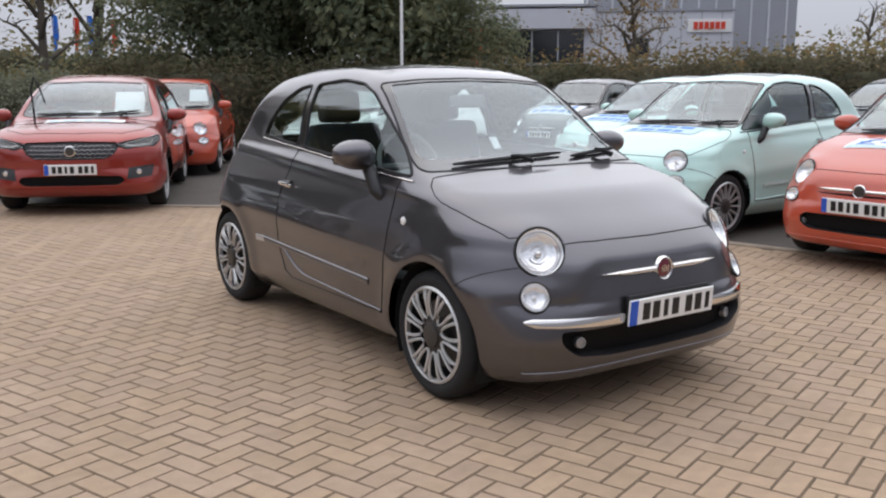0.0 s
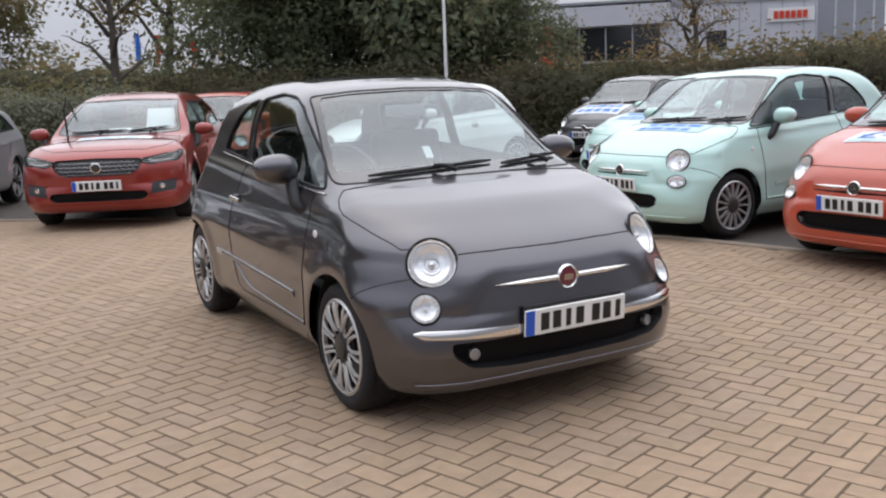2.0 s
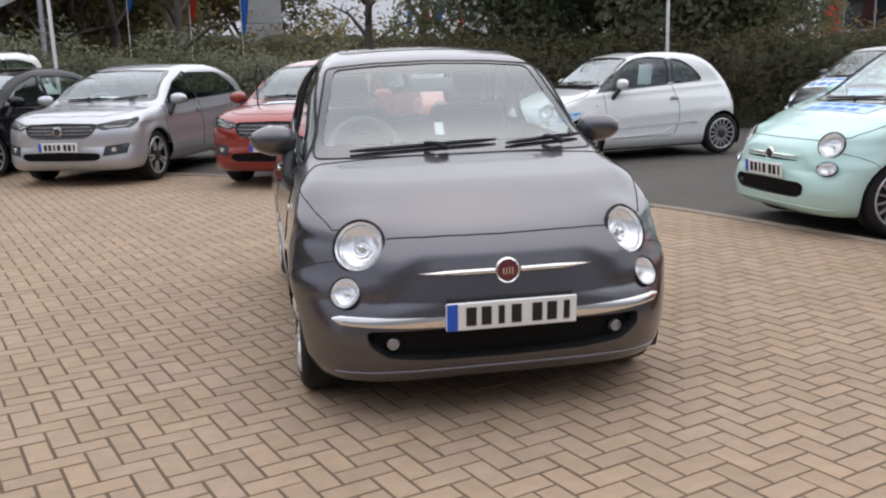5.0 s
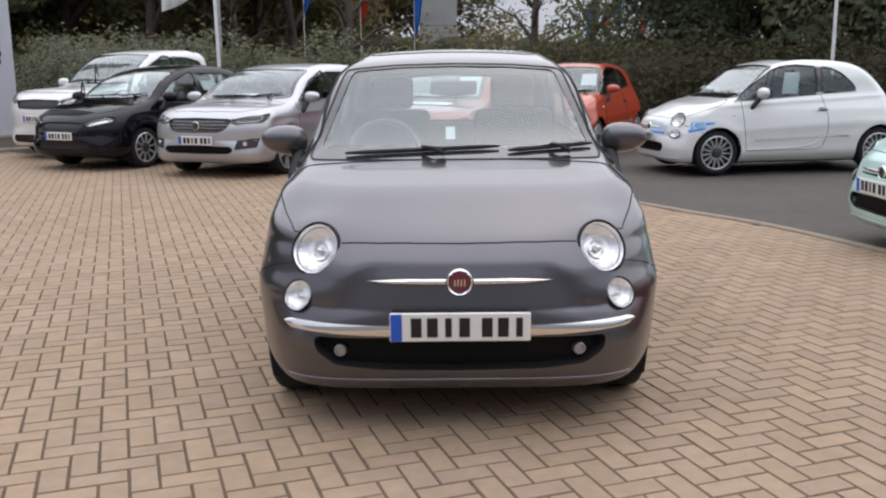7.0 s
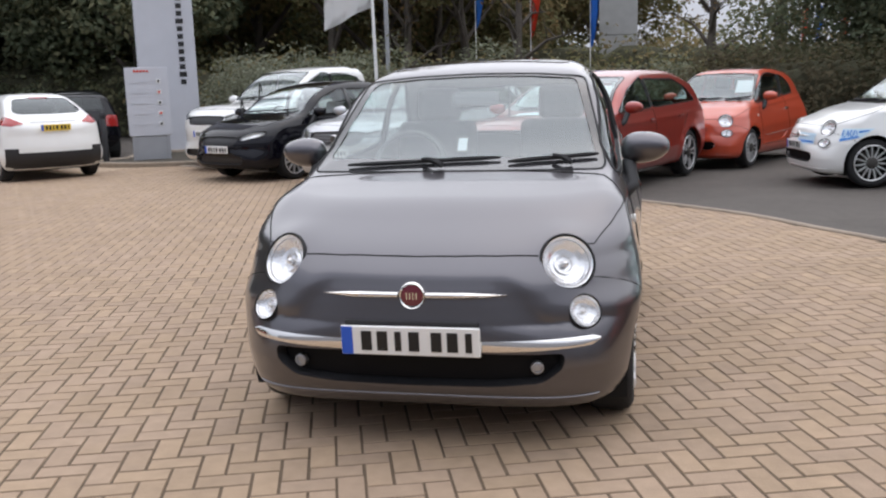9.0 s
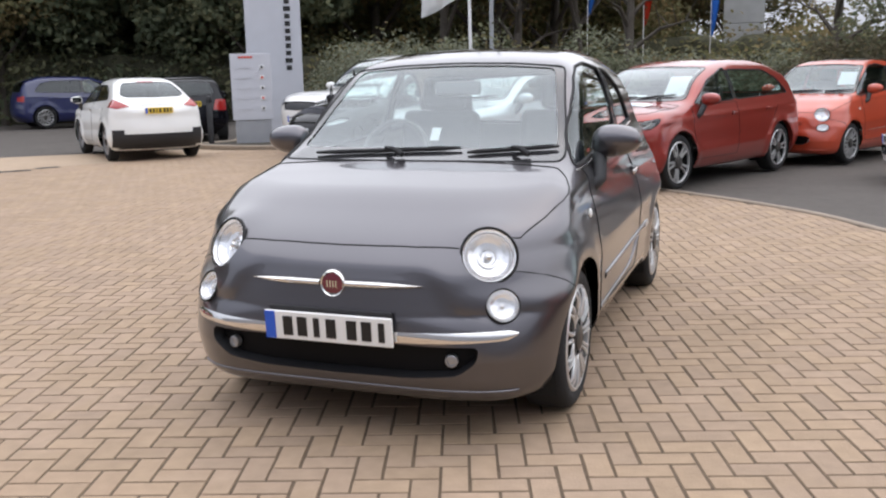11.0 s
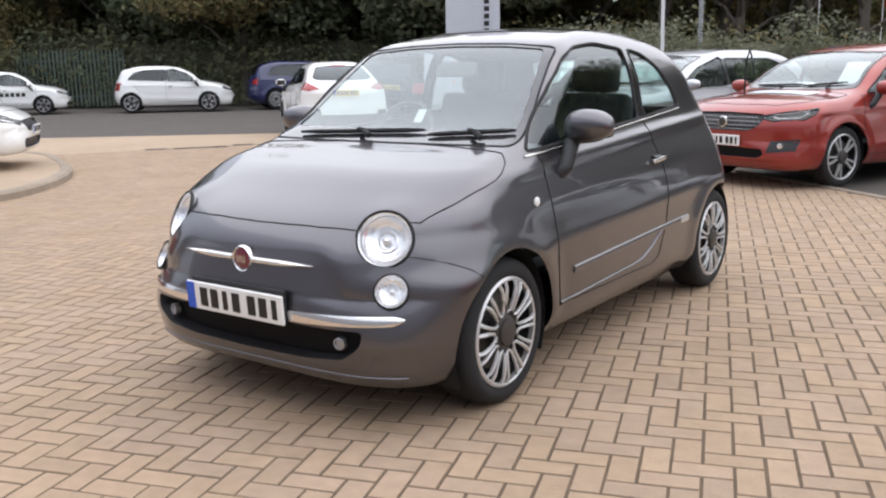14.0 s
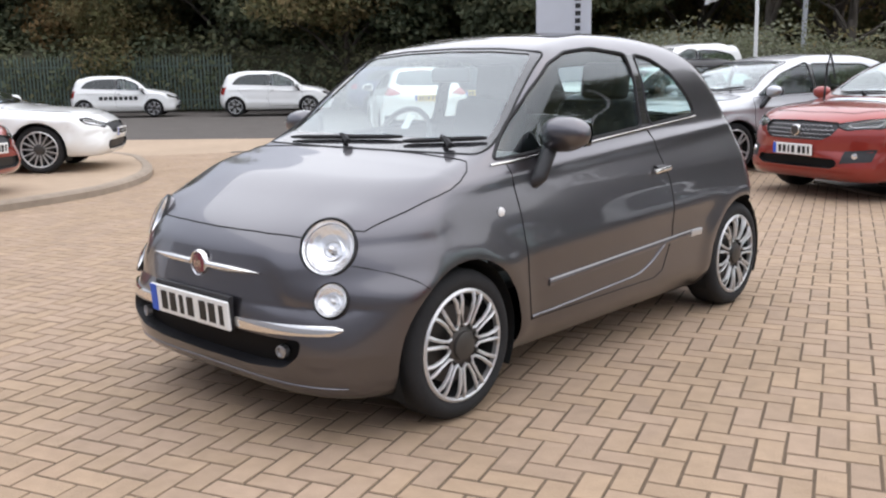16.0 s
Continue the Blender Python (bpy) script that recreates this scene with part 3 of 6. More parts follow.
def lamp_pod(parent, edge, rim, n, rx, paint):
    """A round headlamp within an outline on the skin: gasket, bright ring, clear dome and a bowl with a bulb shield behind it."""
    c = rim.mean(0)
    k = len(edge)

    def spot(s, i, h):
        return Vector(c + s * (rim[i % k] - c) + h * n)

    def joined(rings):
        bm = bmesh.new()
        rows = [[bm.verts.new(p) for p in r] for r in rings]
        for a, b in zip(rows, rows[1:]):
            for i in range(k):
                bm.faces.new((a[i], a[(i + 1) % k], b[(i + 1) % k], b[i]))
        bmesh.ops.recalc_face_normals(bm, faces=bm.faces)
        return bm

    def turned(profile):
        return joined([[spot(s, i, h) for i in range(k)] for s, h in profile])

    q = rx / 0.1
    lamp = part("headlamp", turned([(0.985, 0.002), (0.93, 0.010 * q), (0.75, 0.020 * q), (0.45, 0.027 * q), (0.2, 0.030 * q), (0.0, 0.031 * q)]), GLASS_LAMP, parent, "clear round lamp", 60)
    part("lamp_collar", joined([edge, [Vector(e) * 0.3 + spot(1.02, i, -0.002) * 0.7 for i, e in enumerate(edge)], [spot(1.01, i, 0.0) for i in range(k)]]), paint, lamp, smooth=50)
    part("lamp_gasket", turned([(1.055, -0.006), (1.055, 0.004), (1.01, 0.008), (0.955, -0.003)]), RUBBER, lamp, "dark gasket ring", 50)
    part("lamp_ring", turned([(0.97, -0.004), (0.945, 0.003), (0.90, 0.0), (0.86, -0.008 * q)]), REFLECTOR, lamp, "bright outer ring", 50)
    part("lamp_groove", turned([(0.865, -0.007 * q), (0.85, -0.012 * q), (0.82, -0.012 * q)]), ALLOY_GREY, lamp, "grey groove inside the ring", 50)
    part("lamp_bowl", turned([(0.83, -0.010 * q), (0.72, -0.022 * q), (0.55, -0.032 * q), (0.30, -0.038 * q), (0.0, -0.04 * q)]), REFLECTOR, lamp, "faceted bright bowl")
    part("bulb_tube", turned([(0.40, -0.036 * q), (0.38, -0.028 * q), (0.30, -0.03 * q), (0.26, -0.036 * q)]), REFLECTOR, lamp, smooth=40)
    part("bulb_shield", turned([(0.15, -0.036 * q), (0.14, -0.022 * q), (0.09, -0.016 * q), (0.0, -0.014 * q)]), CHROME, lamp, smooth=40)
    return lamp


def make_car(name, s, m, paint, label, fine=0, group="", white_plate=True):
    """Builds a car of the given form; fine: 2 for the one that fills the view, 1 near, 0 far."""
    form = Form(s)
    car = empty(name, m, label, "car", group)
    na, ns, nc = ((56, 56, 26), (84, 70, 40), (150, 110, 84))[fine]
    bm = form.half(na, ns, nc)
    hub, arch, fy, ry = s["hub"], s["arch"], s["front"], s["front"] + s["base"]
    n = (40, 30, 22)[2 - fine]
    for y in (fy, ry):
        cut(bm, ring(y, hub, arch, arch, n), "side", lambda x, y, z: x > 0.3)
    seams = []
    # glazing
    ymid = s.get("mid", 1.9)
    shield = cut(bm, s["screen"], "front", lambda x, y, z: (y < ymid) & (z > 0.8))
    skin("windscreen", form, shield, GLASS_FRONT, car, 0, 0.004)
    back = cut(bm, s["rear_window"], "rear", lambda x, y, z: y > ymid)
    skin("rear_window", form, back, s.get("rear_glass", GLASS_SIDE), car, 0, 0.004)
    panes = [cut(bm, w, "side", lambda x, y, z: x > 0.25) for w in s["windows"]]
    for k, (w, p) in enumerate(zip(s["windows"], panes)):
        for sx in (1, -1):
            skin("side_window", form, p, s.get("back_glass", GLASS_SIDE) if k else GLASS_SIDE, car, sx, 0.006)
    (ya, yb), (za, zb) = s["pillar"]
    strip_ys = np.linspace(za, zb, 9)
    for sx in (1, -1):
        post = np.concatenate([form.lift([(y, z) for z in strip_ys], "side", 0.002) * (sx, 1, 1) for y in (ya, yb)])
        mesh_object("pillar_trim", post, [(i, i + 1, i + 10, i + 9) for i in range(8)], FRIT, car, "glossy black pillar between the side windows")
    for w, view in [(w, "side") for w in s["windows"]] + [(s["screen"], "front"), (s["rear_window"], "rear")]:
        line = form.lift(filled(w), view, -0.001).tolist()
        for one in both(line) if view == "side" else [line]:
            part("window_seal", tube(bmesh.new(), one, 0.0085 if view == "side" else 0.006, True, 5), RUBBER, car, smooth=60)
    for px, py, pz, rx, rz in s.get("pods", ()):
        c = np.array((px, py, pz))
        n = np.array(s["pod_face"]) / np.linalg.norm(s["pod_face"])
        u = np.cross(n, (0, 0, 1.0))
        u /= np.linalg.norm(u)
        turn = np.linspace(0, 2 * math.pi, 32, endpoint=False)[:, None]
        circle = c + rx * np.cos(turn) * u + rz * np.sin(turn) * np.cross(u, n)
        edge = form.root(circle - 0.22 * n, np.repeat(n[None], 32, 0), 0.6)
        cut(bm, edge[:, (0, 2)], "front", lambda x, y, z: (y < 1.3) & (x > 0))
        for sx in (1, -1):
            lamp_pod(car, edge * (sx, 1, 1), circle * (sx, 1, 1), n * (sx, 1, 1), rx, paint)
    if fine:
        inner = filled(s["screen"])
        mid_z = sum(q[1] for q in inner) / len(inner)
        edge = form.lift(inner, "front", 0.0005)
        inset = form.lift([(x * 0.925, mid_z + 0.022 + (z - mid_z) * 0.86) for x, z in inner], "front", 0.0005)
        k = len(inner)
        mesh_object("screen_border", np.concatenate([edge, inset]), [(i, (i + 1) % k, k + (i + 1) % k, k + i) for i in range(k)], FRIT, car, "dark printed border of the windscreen")
    for poly in s.get("lamps", ()):
        piece = cut(bm, poly, "front", lambda x, y, z: (y < 1.3) & (x > 0))
        for sx in (1, -1):
            lens = skin("headlamp", form, piece, GLASS_LAMP, car, sx, -0.002, "clear lamp in a chrome bowl")
            if not lens:
                continue
            skin("lamp_reflector", form, piece, s.get("lamp_mat", REFLECTOR), lens, sx, 0.035)
            rimline = form.lift(poly, "front", 0.001)
            rimline[:, 0] *= sx
            b = bmesh.new()
            tube(b, rimline.tolist(), s.get("bezel", 0.007), True, 6)
            part("lamp_bezel", b, s.get("bezel_mat", RUBBER), lens, smooth=60)
            c = rimline.mean(0)
            inner = c + (rimline - c) * 0.62 + np.array((0, 0.012, 0))
            b = bmesh.new()
            tube(b, inner.tolist(), 0.006, True, 6)
            part("lamp_ring", b, CHROME, lens, smooth=60)
    if "glass_roof" in s:
        skin("glass_roof", form, cut(bm, s["glass_roof"], "top", lambda x, y, z: z > 1.2), SHOP_GLASS, car, 0, -0.003, "dark fixed glass roof panel")
    if "door" in s:
        d = s["door"]
        panel = cut(bm, d, "side", lambda x, y, z: x > 0.3)
        for sx in (1, -1):
            ob = skin("door", form, panel, paint, car, sx)
            if ob and "handle" in s:
                hx = form.lift([s["handle"]], "side")[0]
                hb = box_bm((0.022, 0.15, 0.022), pose(sx * (hx[0] + 0.018), hx[1], hx[2], 4), 0.009)
                part("door_handle", hb, s.get("handle_mat", paint), ob, smooth=40)
                cup = bmesh.new()
                tube(cup, [(sx * (hx[0] + 0.001), hx[1] - 0.045, hx[2]), (sx * (hx[0] + 0.001), hx[1] + 0.045, hx[2])], 0.024, False, 10, 0.9)
                part("handle_recess", cup, PLASTIC, ob, smooth=40)
        if "rear_handle" in s:
            hx = form.lift([s["rear_handle"]], "side")[0]
            for sx in (1, -1):
                part("rear_door_handle", box_bm((0.022, 0.15, 0.022), pose(sx * (hx[0] + 0.018), hx[1], hx[2], 4), 0.009), paint, car, smooth=40)
        seams += both(form.lift(filled(d) + d[:1], "side", 0.0005).tolist())
    if "bonnet" in s:
        lid = cut(bm, s["bonnet"], "top", lambda x, y, z: (z > 0.55) & (y < ymid))
        skin("bonnet", form, lid, paint, car)
        seams.append(form.lift(filled(s["bonnet"]) + s["bonnet"][:1], "top", 0.0005).tolist())
    for line, view in s.get("lines", ()):
        seams += both(form.lift(line, view, 0.0003).tolist())
    whole, seams = seams, []
    for line in whole:
        run = []
        for q in filled3(line):
            if any(math.dist((abs(q[0]), q[1], q[2]), pod[:3]) < pod[3] * 1.02 for pod in s.get("pods", ())):
                if len(run) > 1:
                    seams.append(run)
                run = []
            else:
                run.append(q)
        if len(run) > 1:
            seams.append(run)
    for line in seams:
        strip("shut_line", [line], RUBBER, car, (0.0035, 0.003, 0.0028)[fine])
    # openings in the front and the lamps
    for poly, depth, mat in s.get("grilles", ()):
        skin("grille", form, cut(bm, poly, "front", lambda x, y, z: y < 0.9), mat, car, 0, depth)
        rim = filled(poly, 0.05)
        k = len(rim)
        mesh_object("grille_surround", np.concatenate([form.lift(rim, "front", 0.001), form.lift(rim, "front", -depth - 0.006)]), [(i, (i + 1) % k, k + (i + 1) % k, k + i) for i in range(k)], PLASTIC, car)
    for poly in s.get("tail_lamps", ()):
        piece = cut(bm, poly, "rear", lambda x, y, z: (y > ry + 0.22) & (x > 0))
        for sx in (1, -1):
            skin("tail_lamp", form, piece, TAIL_RED, car, sx, -0.004)
    skin("body", form, faces_of(bm), paint, car)
    # wheel arches, wheels, floor
    for y in (fy, ry):
        for sx in (1, -1):
            b = bmesh.new()
            seg = 18
            rings = [[b.verts.new((sx * xx, y + (arch + g) * math.cos(math.pi * (k / seg * 1.3 - 0.15)), hub + (arch + g) * math.sin(math.pi * (k / seg * 1.3 - 0.15)))) for k in range(seg + 1)] for xx, g in ((form.hw - 0.035, 0.0), (form.hw - 0.28, 0.01))]
            for k in range(seg):
                b.faces.new((rings[0][k], rings[0][k + 1], rings[1][k + 1], rings[1][k]))
            b.faces.new(rings[1])
            part("arch_liner", b, LINER, car)
            make_wheel(car, sx * s["track"], y, hub, hub, s["rim"], s.get("tyre_width", 0.185), s["wheel"], sx, 9 + 31 * (y > 1) + 17 * sx)
    low = box_bm((1.2, ry - fy + 0.5, 0.12), pose(0, (fy + ry) / 2, max(s["floor"], 0.16) + 0.03), 0.03)
    part("underbody", low, LINER, car)
    # cabin
    c0, c1 = s["cabin"]
    hw = form.hw
    tub = bmesh.new()
    for x in (-1, 1):
        add_box(tub, (0.03, c1 - c0, 0.42), pose(x * (hw - 0.17), (c0 + c1) / 2, 0.70))
    add_box(tub, (2 * hw - 0.34, c1 - c0, 0.03), pose(0, (c0 + c1) / 2, 0.42))
    add_box(tub, (2 * hw - 0.36, 0.05, 0.40), pose(0, c1, 0.70))
    part("cabin_trim", tub, CABIN, car)
    dash = box_bm((2 * hw - 0.36, 0.34, 0.30), pose(0, c0 + 0.14, s["belt"] - 0.16), 0.08, 3)
    part("dashboard", dash, DASH, car, smooth=50)
    wheel = bmesh.new()
    sw = Vector((-0.36, c0 + 0.50, s["belt"] - 0.02))
    tilt = pose(*sw, -25)
    tube(wheel, [tilt @ Vector((0.18 * math.cos(a), 0, 0.18 * math.sin(a))) for a in np.linspace(0, 2 * math.pi, 24, endpoint=False)], 0.014, True, 6)
    for a in (0, math.pi, -math.pi / 2):
        tube(wheel, [tilt @ Vector((0, 0, 0)), tilt @ Vector((0.17 * math.cos(a), 0, 0.17 * math.sin(a)))], 0.016, False, 5)
    part("steering_wheel", wheel, CABIN, car, smooth=50)
    for x in (-0.36, 0.36):
        seat(car, x, c0 + 0.85, 0.56, name="front_seat")
    bench = box_bm((2 * hw - 0.5, 0.45, 0.16), pose(0, c1 - 0.55, 0.56), 0.05)
    add_box(bench, (2 * hw - 0.5, 0.13, 0.50), pose(0, c1 - 0.27, 0.80, -14), 0.05)
    part("rear_bench", bench, SEAT, car, smooth=50)
    if "mirror" in s:
        mirror_unit(car, form, s, s.get("mirror_mat", paint))
    wipers(car, form, s.get("wipers", ()))
    if "plate" in s:
        py, pz, prx = s["plate"]
        number_plate(car, pose(0, py, pz, prx), True, s.get("plate_half", 0.26))
    if "rear_plate" in s:
        py, pz = s["rear_plate"]
        number_plate(car, pose(0, py, pz, 0, 0, 180), False)
    return car, form


def recolour(car, old, paint, label):
    """Gives a copied car another paint, on the objects and not on the shared meshes."""
    for ob in car.children_recursive:
        if ob.type == "MESH" and ob.data.materials[0] == old:
            ob.material_slots[0].link = "OBJECT"
            ob.material_slots[0].material = paint
    return tagged(car, label)

# ---- the ground ----
KERB = [(4.35, -6.0), (4.2, -1.5), (3.95, 1.2), (3.75, 1.95), (3.53, 2.82), (3.18, 3.88), (2.84, 4.75), (2.38, 5.5), (1.95, 6.25), (1.2, 7.1), (0.35, 7.85), (-1.16, 9.1), (-1.92, 9.7), (-4.2, 11.0), (-6.6, 12.3), (-8.2, 13.4)]


def dense(pts, step=0.25):
    p = [Vector(q) for q in pts]
    out = []
    for i in range(len(p) - 1):
        a, b, c, d = p[max(i - 1, 0)], p[i], p[i + 1], p[min(i + 2, len(p) - 1)]
        n = max(2, int((c - b).length / step))
        for k in range(n):
            s = k / n
            out.append(0.5 * (2 * b + (c - a) * s + (2 * a - 5 * b + 4 * c - d) * s * s + (3 * b - a - 3 * c + d) * s**3))
    return out + [p[-1]]


def polygon(name, pts, z, mat, label="", kind="structure", deep=0.0):
    bm = bmesh.new()
    f = bm.faces.new([bm.verts.new((p[0], p[1], z)) for p in pts])
    bmesh.ops.recalc_face_normals(bm, faces=bm.faces)
    if f.normal.z < 0:
        f.normal_flip()
    if deep:
        out = bmesh.ops.extrude_face_region(bm, geom=[f])
        for v in out["geom"]:
            if isinstance(v, bmesh.types.BMVert):
                v.co.z += deep
        bmesh.ops.recalc_face_normals(bm, faces=bm.faces)
    bmesh.ops.triangulate(bm, faces=bm.faces)
    return tagged(part(name, bm, mat), label, name.replace("_", " "), kind=kind)


ground = polygon("ground", [(-700, -700), (700, -700), (700, 700), (-700, 700)], -0.022, ASPHALT, "worn dark asphalt of the parking bays and road")
kerb_line = dense(KERB)
EDGE = [(-8.2, 13.4), (-9.3, 9.95), (-10.2, 8.6), (-10.9, 6.8), (-13.5, 3.0), (-14.0, -9.0), (4.35, -9.0)]
court = polygon("forecourt_bed", [(p.x, p.y) for p in kerb_line] + EDGE, -0.0028, JOINT, "sandy joint bed under the block paving")


def inside(poly, x, y):
    hit = False
    for (x0, y0), (x1, y1) in zip(poly, poly[1:] + poly[:1]):
        if (y0 > y) != (y1 > y) and x < (x1 - x0) * (y - y0) / (y1 - y0) + x0:
            hit = not hit
    return hit


def band_mesh(name, line, width, z0, z1, mat, label, parent=None, bevel=0.02):
    """A kerb of constant section along a line."""
    bm = bmesh.new()
    rows = []
    for i, p in enumerate(line):
        d = (line[min(i + 1, len(line) - 1)] - line[max(i - 1, 0)]).normalized()
        n = Vector((-d.y, d.x))
        a, b = p + n * width / 2, p - n * width / 2
        ai, bi = p + n * (width / 2 - bevel), p - n * (width / 2 - bevel)
        rows.append([bm.verts.new(c) for c in ((a.x, a.y, z0), (a.x, a.y, z1 - bevel), (ai.x, ai.y, z1), (bi.x, bi.y, z1), (b.x, b.y, z1 - bevel), (b.x, b.y, z0))])
    for a, b in zip(rows, rows[1:]):
        for k in range(5):
            bm.faces.new((a[k], a[k + 1], b[k + 1], b[k]))
    bmesh.ops.recalc_face_normals(bm, faces=bm.faces)
    return tagged(part(name, bm, mat, parent, smooth=30), label, "kerb", kind="structure")


band_mesh("kerb_edging", kerb_line, 0.075, -0.02, 0.022, CONCRETE, "low weathered concrete edging between paving and asphalt", bevel=0.012)
apron = polygon("pale_apron", [(-8.2, 13.4), (-9.3, 9.95), (-10.2, 8.6), (-10.9, 6.8), (-13.5, 3.0), (-14.0, -9.0), (-30, -9.0), (-22, 3.0), (-14.35, 9.2), (-11.4, 11.65), (-9.6, 13.2)], -0.008, PALE_PAVING, "pale sand-coloured crossover by the road")

# plain unseen walls added behind the viewer, to cut low sky light and darken reflections
tagged(part("wall_south", box_bm((70, 0.4, 6.5), pose(0, -12, 3.25)), CLADDING_DARK), "plain grey cladding wall", "wall", kind="structure")
tagged(part("wall_east", box_bm((0.4, 24, 4.0), pose(35.2, -4.2, 2.0)), CLADDING_DARK), "plain grey cladding wall", "wall", kind="structure")

# ---- the cars' forms ----
def rounded(half, r=0.05):
    """A symmetric outline from its left half, listed from the middle bottom round to the middle top."""
    return corners(half + [(-x, v) for x, v in half[::-1] if x > 0], r)


def both_ways(half):
    """A symmetric outline seen from above, from its left half, front to back."""
    return half + [(-x, y) for x, y in half[-2:0:-1]]


CITY = dict(
    top=[(-0.1, 0.60), (0.05, 0.715), (0.15, 0.785), (0.4, 0.885), (0.7, 0.955), (0.85, 0.988), (0.93, 1.015), (1.05, 1.08), (1.25, 1.235), (1.48, 1.405), (1.7, 1.466), (2.0, 1.492), (2.4, 1.478), (2.8, 1.415), (3.1, 1.30), (3.3, 1.13), (3.5, 0.9)],
    nose=[(0.09, 0.26), (0.14, 0.155), (0.175, 0.097), (0.205, 0.07), (0.225, 0.058), (0.3, 0.036), (0.4, 0.018), (0.5, 0.014), (0.58, 0.022), (0.66, 0.05), (0.74, 0.12), (0.85, 0.32), (0.95, 0.46), (1.1, 0.5), (1.7, 0.5)],
    tail=[(0.2, 3.28), (0.35, 3.42), (0.5, 3.47), (0.7, 3.46), (0.85, 3.40), (1.0, 3.31), (1.2, 3.13), (1.35, 2.95), (1.48, 2.7)],
    wide=[(0.10, 0.66), (0.16, 0.71), (0.25, 0.778), (0.4, 0.800), (0.55, 0.806), (0.7, 0.80), (0.82, 0.775), (0.92, 0.742), (1.0, 0.715), (1.1, 0.685), (1.25, 0.65), (1.38, 0.59), (1.5, 0.52)],
    crown=[(-0.2, 0.11), (0.2, 0.09), (0.55, 0.055), (0.85, 0.032), (1.05, 0.035), (1.4, 0.045), (1.8, 0.10), (4.0, 0.10)], bow=[(0.2, 0.34), (0.45, 0.315), (0.54, 0.325), (0.62, 0.37), (0.70, 0.375), (0.80, 0.27), (0.95, 0.22), (1.6, 0.2)], bowp=3.0, bowr=0.36, round=0.10, roundf=0.1, floor=0.152, front=0.66, base=2.30, hub=0.29, arch=0.332, track=0.79, rim=0.213, wheel="loops",
    creases=((0.93, 0.012, 0.03), (0.60, 0.008, 0.06)), rake=0.05, flare=0.012, tuck=(1.2, 2.7, 0.82, 1.02, 0.03), panel=(0.662, 0.515, 0.36, 0.75, 0.02), bumps=((0.57, 0.27, 0.80, 0.03, 0.12),), mid=1.9,
    screen=rounded([(0, 0.985), (0.40, 0.985), (0.67, 0.985), (0.545, 1.385), (0.3, 1.405), (0, 1.412)], 0.035),
    rear_window=rounded([(0, 1.03), (0.5, 1.04), (0.42, 1.33), (0, 1.35)], 0.06),
    windows=[corners([(0.93, 0.964), (2.08, 1.035), (2.10, 1.38), (1.82, 1.405), (1.60, 1.385), (1.45, 1.335), (1.28, 1.225)], 0.03), corners([(2.16, 1.04), (2.66, 1.075), (2.62, 1.15), (2.46, 1.295), (2.32, 1.358), (2.17, 1.38)], 0.04)],
    pillar=((2.085, 2.165), (1.045, 1.375)),
    door=[(1.06, 0.31), (1.02, 0.6), (0.985, 0.945), (2.13, 1.02), (2.2, 0.75), (2.2, 0.5), (2.13, 0.34), (2.05, 0.31)],
    bonnet=both_ways([(0, 0.133), (0.15, 0.137), (0.3, 0.15), (0.45, 0.178), (0.56, 0.228), (0.648, 0.30), (0.705, 0.45), (0.742, 0.58), (0.75, 0.64), (0.74, 0.70), (0.71, 0.775), (0.665, 0.825), (0.4, 0.84), (0, 0.845)]),
    pods=((0.554, 0.213, 0.705, 0.104, 0.104), (0.620, 0.160, 0.534, 0.062, 0.062)), pod_face=(0.50, -1.0, 0.52),
    glass_roof=corners([(0.44, 1.74), (0.44, 2.5), (-0.44, 2.5), (-0.44, 1.74)], 0.06),
    grilles=[(rounded([(0, 0.264), (0.3, 0.269), (0.475, 0.286), (0.548, 0.340), (0.555, 0.396), (0, 0.405)], 0.025), 0.05, GRILLE_BLACK)],
    lines=(([(0.20, 0.655), (0.27, 0.638), (0.34, 0.615), (0.40, 0.587), (0.44, 0.556)], "side"),),
    handle=(2.12, 0.83), handle_mat=CHROME, mirror=(0.834, 1.25, 1.05), mirror_size=0.97, cabin=(1.0, 3.0), belt=0.98, plate=(-0.012, 0.45, 4),
    tail_lamps=[ring(0.62, 0.80, 0.05, 0.10)],
    wipers=(((-0.05, 0.992), (-0.50, 0.998), (0.20, 1.022)), ((0.52, 0.995), (0.24, 1.005), (0.63, 1.03))),
)


